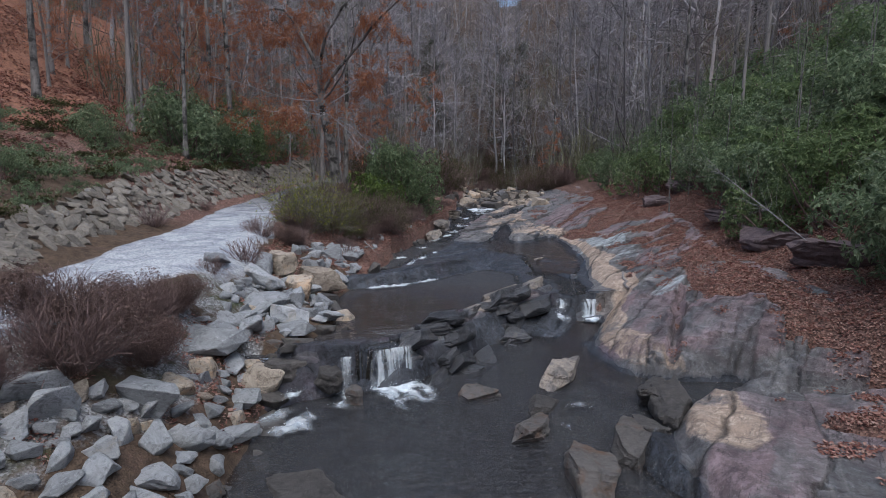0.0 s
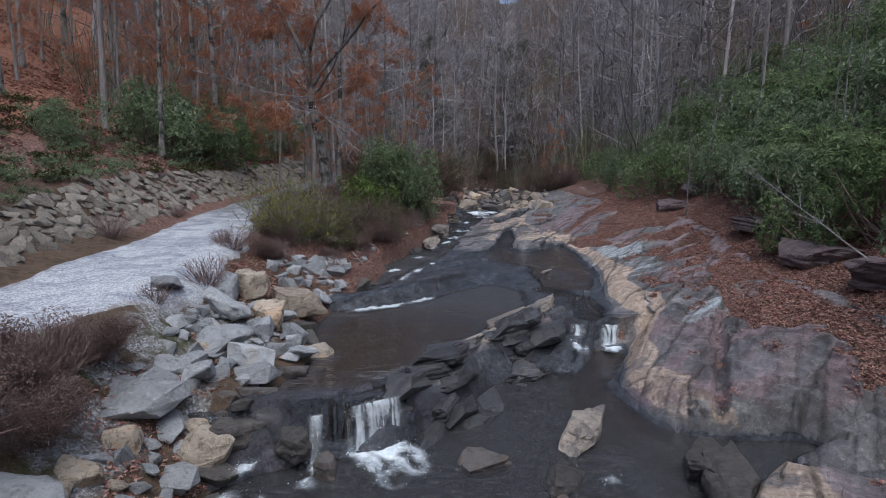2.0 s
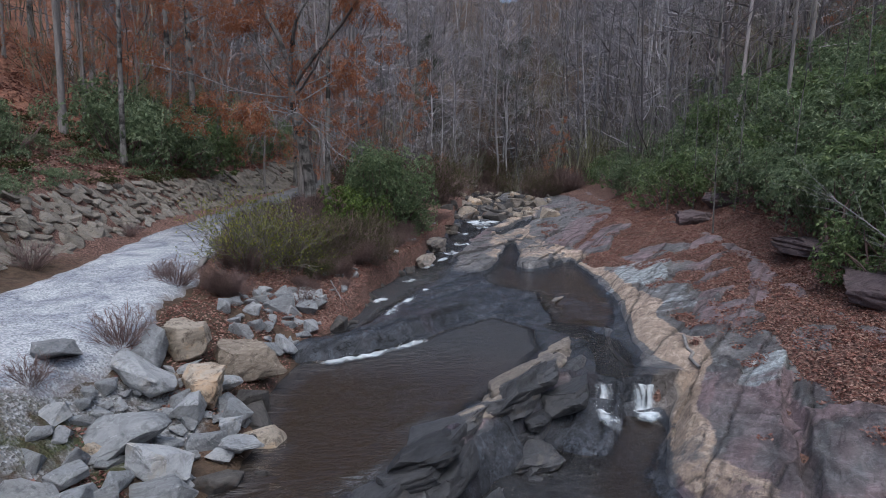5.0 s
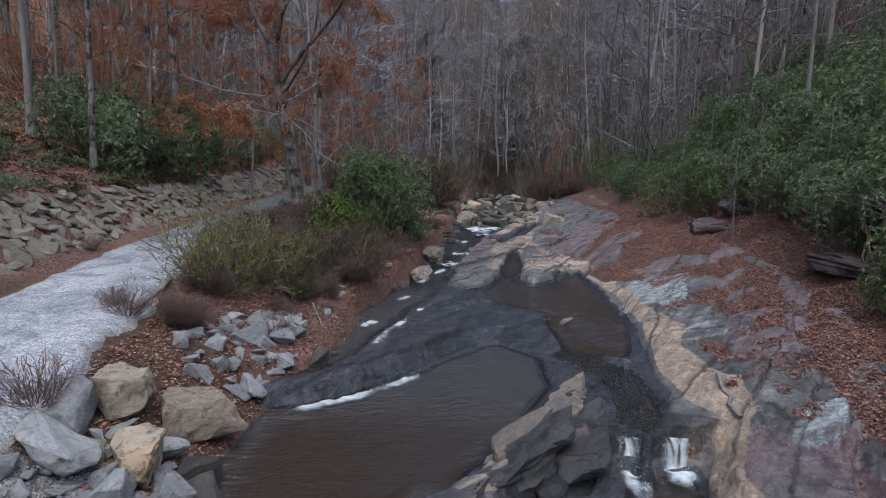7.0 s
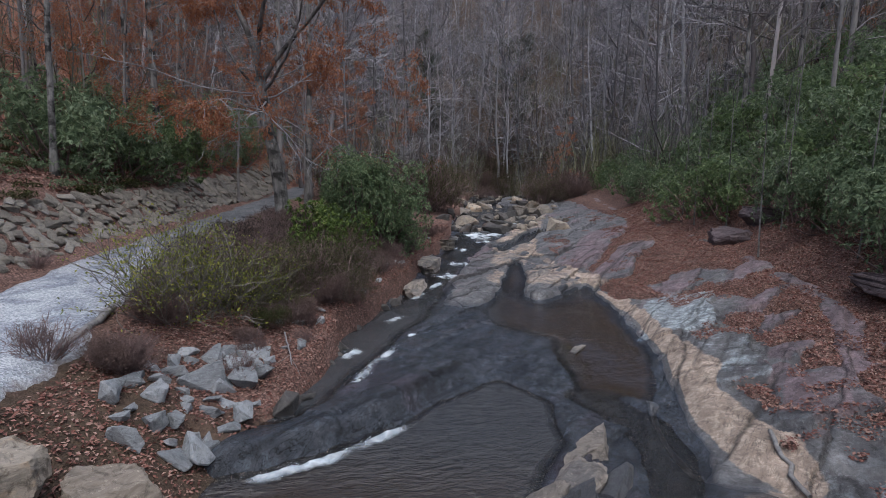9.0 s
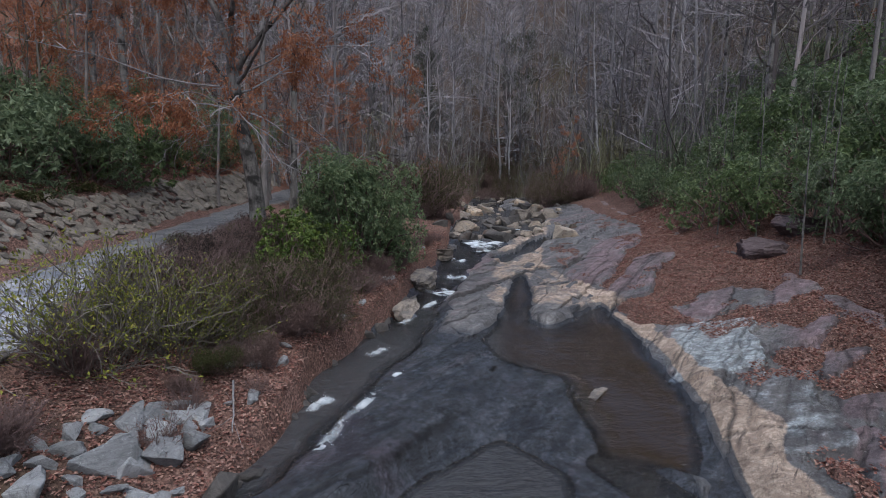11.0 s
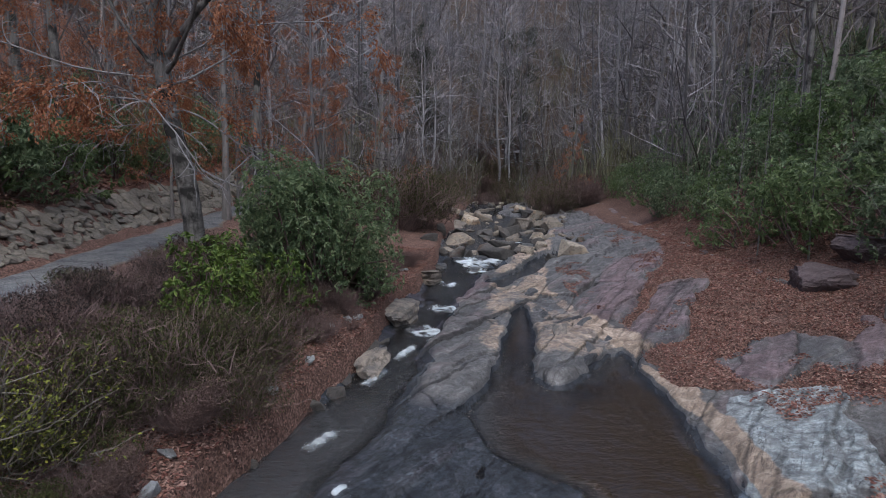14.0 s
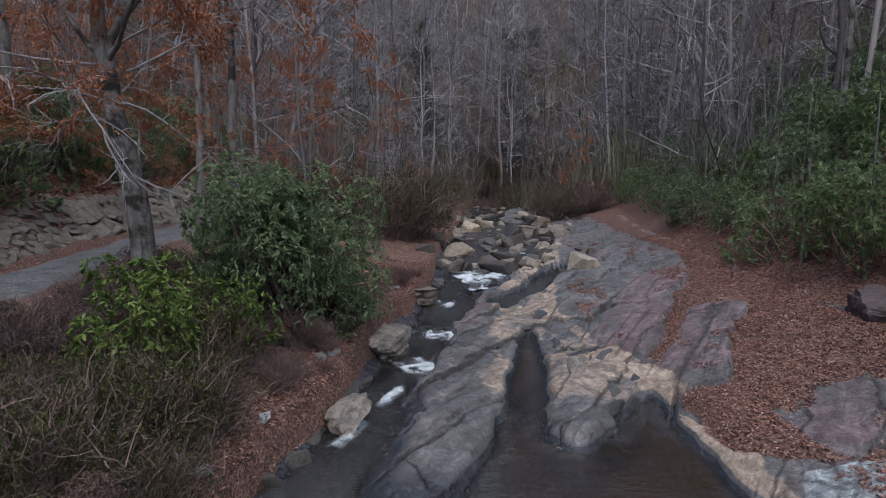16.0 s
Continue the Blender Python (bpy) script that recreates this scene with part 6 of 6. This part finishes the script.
# privet with thin yellow-green leaves
PRIVET = twig_shrub_meshes(660, (1.5, 1.35, 1.6), 80, M_PRIVET, M_YELLOW, 3200, 8, 0.006, 0.06)
PRIVET2 = twig_shrub_meshes(661, (1.1, 1.1, 1.3), 100, M_BROWNTWIG, M_OLIVE, 5200, 6, 0.007, 0.05)
plant("privet_shrub", PRIVET, -5.6, 18.6, "Twiggy privet with sparse yellow-green leaves", "shrub", "privets", 0.0, 1.15)
plant("privet_shrub", PRIVET, -4.9, 19.6, "Twiggy privet with sparse yellow-green leaves", "shrub", "privets", 2.0, 0.95)
for x, y, s, a in ((-4.2, 22.0, 1.0, 0.5), (-3.7, 24.0, 0.9, 1.9), (-4.4, 25.2, 0.9, 3.9), (-4.0, 23.1, 0.85, 5.0), (-3.2, 22.4, 0.7, 1.0), (-4.9, 20.9, 0.9, 2.4), (-4.6, 23.9, 0.8, 0.2)):
    plant("olive_shrub", PRIVET2, x, y, "Low olive-leaved shrub on the bank", "shrub", "olive shrubs", a, s)

# bare brown shrubs
def mound_meshes(seed, dims, twig_mat, leaf, leaf_n, leaf_l, stems=150):
    """A dense rounded twiggy shrub."""
    fine = twig_shrub_meshes(seed, dims, stems, twig_mat, None, 0, 7, 0.0045)
    body = bush_meshes(seed + 1, (dims[0] * 0.95, dims[1] * 0.95, dims[2] * 0.95), leaf_n, leaf, leaf_l, leaf_l * 0.42, stems=20, whorl=4, stem_mat=twig_mat, open_=0.9, droop=0.1)
    return [fine[0], body[1]]


BROWN = [mound_meshes(670 + 4 * k, (1.0, 1.0, 1.0), M_BROWNTWIG, M_BROWNLEAF, 15000, 0.042, 260) for k in range(2)]
OLIVE = mound_meshes(690, (1.1, 1.1, 0.9), M_BROWNTWIG, M_OLIVE, 13000, 0.052, 110)
DUSK = mound_meshes(694, (1.1, 1.1, 1.0), M_BROWNTWIG, M_DARKLEAF, 9000, 0.045, 220)
for x, y, s, a in ((-3.95, 6.3, 0.8, 0), (-4.2, 7.9, 0.66, 1), (-4.6, 6.9, 0.7, 2), (-4.1, 5.3, 0.5, 3.2), (-4.3, 9.0, 0.55, 4.4), (-3.75, 7.4, 0.55, 5.2), (-5.2, 19.6 + 2.0, 0.8, 2.2), (-5.9, 21.9, 0.85, 1.5), (-6.6, 22.6, 0.75, 0.7), (-5.5, 23.0, 0.75, 3.0),
                   (-5.0, 16.4, 0.55, 2.8), (-5.6, 18.2, 0.55, 1.8), (-3.6, 21.6, 0.6, 4.8), (-3.2, 25.8, 0.55, 0.4), (-3.3, 27.5, 0.6, 1.4)):
    plant("bare_shrub", BROWN[int(a * 10) % 2], x, y, "Leafless reddish-brown twiggy shrub", "shrub", "bare shrubs", a, s)
# tangled low growth between the path and the leafy edge of the bank
rt = random.Random(71)
for x, y, s in scatter(44, lambda x, y: PATHR_X(y) + 0.7 < x < LEFT_X(y) - 1.15, (-8, -3.2, 19.5, 30.5), 0.95, 72):
    kind = rt.random()
    if x > -5.2 and y < 26 and kind < 0.8 or kind < 0.45:
        plant("olive_shrub", OLIVE, x, y, "Low olive-leaved shrub on the bank", "shrub", "olive shrubs", rt.uniform(0, 6.3), rt.uniform(0.5, 0.85))
    elif kind < 0.75:
        plant("dark_shrub", DUSK, x, y, "Dark brown dense leafless shrub", "shrub", "dark shrubs", rt.uniform(0, 6.3), rt.uniform(0.6, 1.0))
    else:
        plant("bare_shrub", BROWN[0], x, y, "Leafless reddish-brown twiggy shrub", "shrub", "bare shrubs", rt.uniform(0, 6.3), rt.uniform(0.5, 0.8))

# undergrowth along the upper stream
ru = random.Random(44)
for k in range(60):
    y = ru.uniform(36, 84)
    side = ru.random() < 0.5
    if not side:
        y = ru.uniform(58, 90)
    x = float(LEFT_X(y)) - 1.2 - ru.random() * 7 if side else float(RIGHT_X(y)) + 0.8 + ru.random() * 6
    plant("undergrowth_shrub", (BROWN[0], PRIVET2, BROWN[1])[k % 3], x, y, "Brown and olive undergrowth by the upper stream", "shrub", "undergrowth", ru.uniform(0, 6.3), ru.uniform(1.2, 2.3))
for k in range(22):
    plant("undergrowth_shrub", (BROWN[0], PRIVET2, BROWN[1])[k % 3], ru.uniform(-7, 7), ru.uniform(76, 100), "Brown and olive undergrowth by the upper stream", "shrub", "undergrowth", ru.uniform(0, 6.3), ru.uniform(1.8, 3.2))
for k in range(16):
    y = ru.uniform(18, 35)
    plant("bare_shrub", BROWN[k % 2], float(LEFT_X(y)) - ru.uniform(0.5, 1.7), y, "Low leafless brown shrub on the leafy bank", "shrub", "bare shrubs", ru.uniform(0, 6.3), ru.uniform(0.25, 0.5))
SMALL = twig_shrub_meshes(680, (0.55, 0.55, 0.6), 70, M_BROWNTWIG, M_BROWNLEAF, 350, 4, 0.005, 0.025)
for x, y, s, a in ((-4.75, 12.7, 0.95, 0), (-4.7, 11.0, 0.6, 1), (-5.8, 15.8, 0.95, 2), (-9.3, 16.0, 1.1, 3), (-10.2, 20.5, 0.7, 4), (-6.2, 16.0, 0.6, 5), *((float(LEFT_X(q)) - 0.35 - 0.9 * ((q * 7.3) % 1), q, 0.45 + 0.3 * ((q * 3.7) % 1), q) for q in [17.5 + 0.85 * k for k in range(22)])):
    plant("small_shrub", SMALL, x, y, "Small leafless tuft of twigs by the path", "shrub", "path-side tufts", a, s)


# ---- fallen leaves ----
def litter():
    r = np.random.default_rng(19)
    n = 230000
    x, y = r.uniform(2.5, 11, n), 5 + 40 * r.random(n) ** 1.35
    n2 = 90000
    x2, y2 = r.uniform(-7.5, -1.8, n2), 5 + 32 * r.random(n2) ** 1.1
    x, y = np.concatenate([x, x2]), np.concatenate([y, y2])
    s, k = soil_z(x, y), rock_z(x, y)
    dens = vnoise(x * 2.5, y * 2.5, 7) * 0.6 + vnoise(x * 0.7, y * 0.7, 8) * 0.5
    onpath = (x < PATHR_X(y) + 0.5) & (x > PATHL_X(y))
    ok = ((s > k - 0.03) & (dens > 0.22) | (dens > 0.74) & (k > water_z(x, y) + 0.2) & (x > RIGHT_X(y) + 0.9)) & (np.maximum(s, k) > water_z(x, y) + 0.04) & ~onpath
    ok &= (x > 0) | (y > 12.5) | (dens > 0.62)
    x, y = x[ok], y[ok]
    z = np.maximum(s, k)[ok] + r.uniform(0.0, 0.03, ok.sum())
    m = len(x)
    hx, hy = r.uniform(-34, -12, 110000), 12 + 42 * r.random(110000) ** 1.2
    hill = (hx < WALLTOP_X(hy) - 0.4) & (vnoise(hx * 0.8, hy * 0.8, 9) * 0.6 + vnoise(hx * 3, hy * 3, 10) * 0.5 > 0.42)
    hx, hy = hx[hill], hy[hill]
    hz = soil_z(hx, hy) + r.uniform(0, 0.06, len(hx))
    x, y, z = np.concatenate([x, hx]), np.concatenate([y, hy]), np.concatenate([z, hz])
    m = len(x)
    big = np.where(x < -11, 1.9, 1.0)
    a = r.uniform(0, 6.283, m)
    D = np.stack([np.cos(a), np.sin(a), r.normal(size=m) * 0.3], 1)
    v, f = leaves_arrays(np.stack([x, y, z], 1), D, big * r.uniform(0.045, 0.085, m), big * r.uniform(0.026, 0.05, m), r, 0.3)
    tagged(new("fallen_leaves", quick_mesh("fallen_leaves", v, f, M_LITTER)), "Red-brown fallen leaves over soil and rock", "leaf litter", kind="stuff")


litter()


# ---- odd pieces of wood ----
def log(name, a, b, radius, material, label, twigs=0, seed=0):
    r = np.random.default_rng(seed)
    t = Tubes()
    a, b = np.array(a, float), np.array(b, float)
    p = np.array([a + (b - a) * k / 7 + r.normal(size=3) * radius * 0.5 for k in range(8)])
    t.add(p, radius * np.linspace(1, 0.55, 8) if twigs else np.full(8, radius), 7)
    for _ in range(twigs):
        i = r.integers(3, 8)
        w = unit(b - a) + r.normal(size=3) * 0.4
        t.add(limb(p[i], w, r.uniform(0.5, 1.3), r, 0.15, 5), radius * 0.3 * np.linspace(1, 0.4, 5), 3)
    return tagged(new(name, t.mesh(name, material)), label, "dead wood")


def on(x, y, up=0.0):
    return (x, y, float(surface(x, y)) + up)


log("edging_log", on(-5.75, 15.9, 0.08), on(-6.35, 17.9, 0.08), 0.07, M_BARK, "Weathered timber edging beside the gravel path", 0, 1)
log("dead_branch", (9.0, 13.95, 2.1), (6.95, 16.0, 4.25), 0.016, M_TWIG, "Pale dead branch leaning over the shrubs", 26, 2)
log("dead_branch", on(4.62, 15.7, 0.06), on(4.74, 17.0, 0.1), 0.035, M_BARK, "Grey driftwood stick lying on the rock", 0, 3)
log("dead_branch", on(-3.6, 19.2, 0.1), on(-2.9, 17.8, 0.45), 0.018, M_TWIG, "Thin dead branch hanging from the bank", 3, 4)


# ---- white water ----
def foam_sheet(name, line_pts, width, drop, thick, seed, label, throw=0.18, broken=1.0):
    """White water along a line: it leaves the lip, falls by drop, and spreads on the pool below."""
    pts = np.array(line_pts, float)
    seg = np.concatenate([[0], np.cumsum(np.hypot(*np.diff(pts[:, :2], axis=0).T))])
    n = max(10, int(seg[-1] / 0.02))
    u = np.linspace(0, seg[-1], n)
    C = np.stack([np.interp(u, seg, pts[:, k]) for k in range(3)], 1)
    t = unit(np.gradient(C, axis=0))
    side = np.stack([t[:, 1], -t[:, 0]], 1)
    k = 40
    w = np.linspace(0, 1, k)[None]
    U = np.repeat(u[:, None], k, 1)
    fall = smooth(0.02, 0.4, w) ** 1.3 if drop else w * 0
    out = np.where(w < 0.4, throw * w / 0.4, throw + (width - throw) * (w - 0.4) / 0.6) if drop else width * w
    out = out * (1 + 0.35 * fbm(U * 3, U * 0 + seed, seed, 3))
    X = C[:, 0:1] + side[:, 0:1] * out
    Y = C[:, 1:2] + side[:, 1:2] * out
    churn = smooth(0.3, 0.5, w) * smooth(1.0, 0.6, w) if drop else smooth(0, 0.4, w) * smooth(1, 0.5, w)
    Z = C[:, 2:3] - drop * fall + churn * (0.02 + (fbm(X * 7, Y * 7, seed, 4) + 0.4) * 0.06) + 0.02
    Z = np.maximum(Z, water_z(X, Y) + 0.02 + churn * 0.03)
    idx = np.arange(n * k).reshape(n, k)
    F = np.stack([idx[:-1, :-1], idx[:-1, 1:], idx[1:, 1:], idx[1:, :-1]], -1).reshape(-1, 4)
    me = quick_mesh(name, np.stack([X, Y, Z], -1).reshape(-1, 3), F, M_FOAM, True)
    ends = np.minimum(u, seg[-1] - u)[:, None]
    slant = U + 0.12 * fbm(U * 5, w * 3 + U * 0, seed + 6, 3)
    stripes = vnoise(slant * 4.5, w * 1.5 + U * 0, seed + 2) * 0.5 + vnoise(slant * 19, w * 4.0 + U * 0, seed + 3) * 0.3 + vnoise(slant * 50, w * 9 + U * 0, seed + 4) * 0.2
    veil = np.clip((stripes - 0.36) * 2.4, 0, 0.7) * smooth(0.0, 0.08, w) * smooth(0.55, 0.35, w) if drop else 0
    ragged = 1.0 if drop else (1 - broken) * 0.9 + broken * np.clip(0.55 + 1.5 * fbm(U * 2.3, U * 0 + seed, seed + 8, 3), 0.0, 1.15)
    body = thick * ragged * smooth(0.0, 0.3, ends + 0.03) * (veil + churn * np.clip(0.8 + (1.3 if drop else 0.8) * fbm(X * (4.5 if drop else 2.2), Y * (4.5 if drop else 2.2), seed + 5, 4), 0, 1.1))
    set_attr(me, "thick", body)
    root = tagged(new(name, me), label, "white water", kind="structure")
    # loose flecks and drops of foam
    r = np.random.default_rng(seed + 900)
    m = int((420 if drop > 0.55 else 160) * thick * (seg[-1] * width) ** 0.5 * (1.6 if drop else 1.0))
    a, b = r.integers(0, n, m), np.clip((0.55 + 0.28 * r.normal(size=m)) * k, 0, k - 1).astype(int)
    P = np.stack([X, Y, Z], -1)[a, b] + r.normal(size=(m, 3)) * np.array([0.025, 0.025, 0.01]) + np.array([0, 0, 0.02])
    P[:, 2] += np.abs(r.normal(size=m)) * (0.025 if drop > 0.3 else 0.008)
    keep = (body[a, b] + r.normal(size=m) * 0.15) > 0.25
    P = P[keep]
    if len(P) > 5:
        q = len(P)
        v, f = leaves_arrays(P, r.normal(size=(q, 3)), r.uniform(0.008, 0.024, q), r.uniform(0.006, 0.013, q), r, 0.4)
        tagged(part("foam", quick_mesh("foam", v, f, M_FLECK), root), kind="stuff")
    return root


FALL = "White water tumbling over the rock rib"
foam_sheet("waterfall", [(-0.35, 10.45, 0.86), (-0.75, 10.1, 0.88), (-1.2, 9.75, 0.87)][::-1], 1.35, 0.66, 1.0, 2, FALL)
foam_sheet("waterfall", [(-1.65, 9.5, 0.84), (-1.25, 9.65, 0.86)], 0.7, 0.6, 0.9, 12, FALL, 0.25)
foam_sheet("waterfall", [(-2.35, 9.3, 0.84), (-1.95, 9.3, 0.84)], 0.75, 0.5, 0.95, 1, FALL, 0.25)
foam_sheet("white_water", [(-2.35, 7.6, 0.24), (-1.9, 8.5, 0.27), (-1.3, 9.1, 0.26)], 0.6, 0.0, 0.62, 13, "Streaming foam below the falls")
foam_sheet("white_water", [(-2.6, 7.9, 0.24), (-2.2, 8.8, 0.3)], 0.5, 0.0, 0.55, 14, "Streaming foam below the falls")
foam_sheet("white_water", [(-2.7, 15.35, 0.85), (-1.8, 16.15, 0.85), (-0.85, 17.4, 0.85)], 0.34, 0.0, 0.85, 3, "Thin white line of water under a ledge", broken=0.15)
foam_sheet("waterfall", [(2.55, 15.3, 0.82), (3.05, 15.32, 0.82)], 1.3, 0.34, 1.15, 4, "Small white fall in a side channel", 0.3)
foam_sheet("waterfall", [(3.3, 15.33, 0.83), (3.9, 15.35, 0.83)], 0.6, 0.52, 1.2, 5, "Small white fall in a side channel", 0.12)
for k, way in enumerate((((-2.15, 18.3), (-2.05, 19.4), (-1.8, 20.9), (-1.55, 22.0)), ((-2.75, 19.7), (-2.6, 20.5)), ((-2.5, 22.6), (-2.2, 23.6)), ((-2.3, 25.4), (-1.9, 26.6)), ((-1.95, 27.0), (-1.6, 28.2)))):
    foam_sheet("white_water", [(x, y, float(water_z(np.array(x), np.array(y)))) for x, y in way], 0.42, 0.0, 1.1, 20 + k, "Streaks of white water in the channel", broken=0.55)
for k, (a, b, wide, drop, label) in enumerate((((-2.05, 29.3), (-1.25, 30.0), 1.2, 0.12, "Streaks of white water in the channel"), ((-1.75, 31.5), (-0.95, 32.2), 1.1, 0.12, "Streaks of white water in the channel"),
                                        ((-1.75, 34.4), (-1.1, 34.8), 0.8, 0.1, "White cascade at the head of the channel"), ((-1.65, 37.6), (0.1, 38.7), 2.0, 0.25, "White cascade at the head of the channel"),
                                        ((-0.9, 36.2), (0.0, 36.6), 0.9, 0.1, "White cascade at the head of the channel"), ((0.5, 43.4), (1.3, 44.2), 0.9, 0.12, "White cascade at the head of the channel"))):
    foam_sheet("waterfall", [(x, y, float(water_z(np.array(x), np.array(y))) + 0.04) for x, y in (a, b)], wide, drop, 0.78, 107 + 10 * k, label, 0.3)
foam_sheet("white_water", [(2.25, 9.5, 0.22), (2.65, 9.75, 0.22)], 0.4, 0.0, 0.8, 9, "Small patch of white water between rocks")
foam_sheet("white_water", [(2.1, 8.6, 0.22), (2.35, 8.8, 0.22)], 0.3, 0.0, 0.7, 19, "Small patch of white water between rocks")
foam_sheet("waterfall", [(3.35, 8.4, 0.4), (3.8, 8.5, 0.4)], 0.6, 0.2, 0.9, 10, "Small patch of white water between rocks", 0.15)
foam_sheet("waterfall", [(3.2, 7.55, 0.36), (3.5, 7.6, 0.36)], 0.5, 0.2, 0.8, 11, "Small patch of white water between rocks", 0.15)
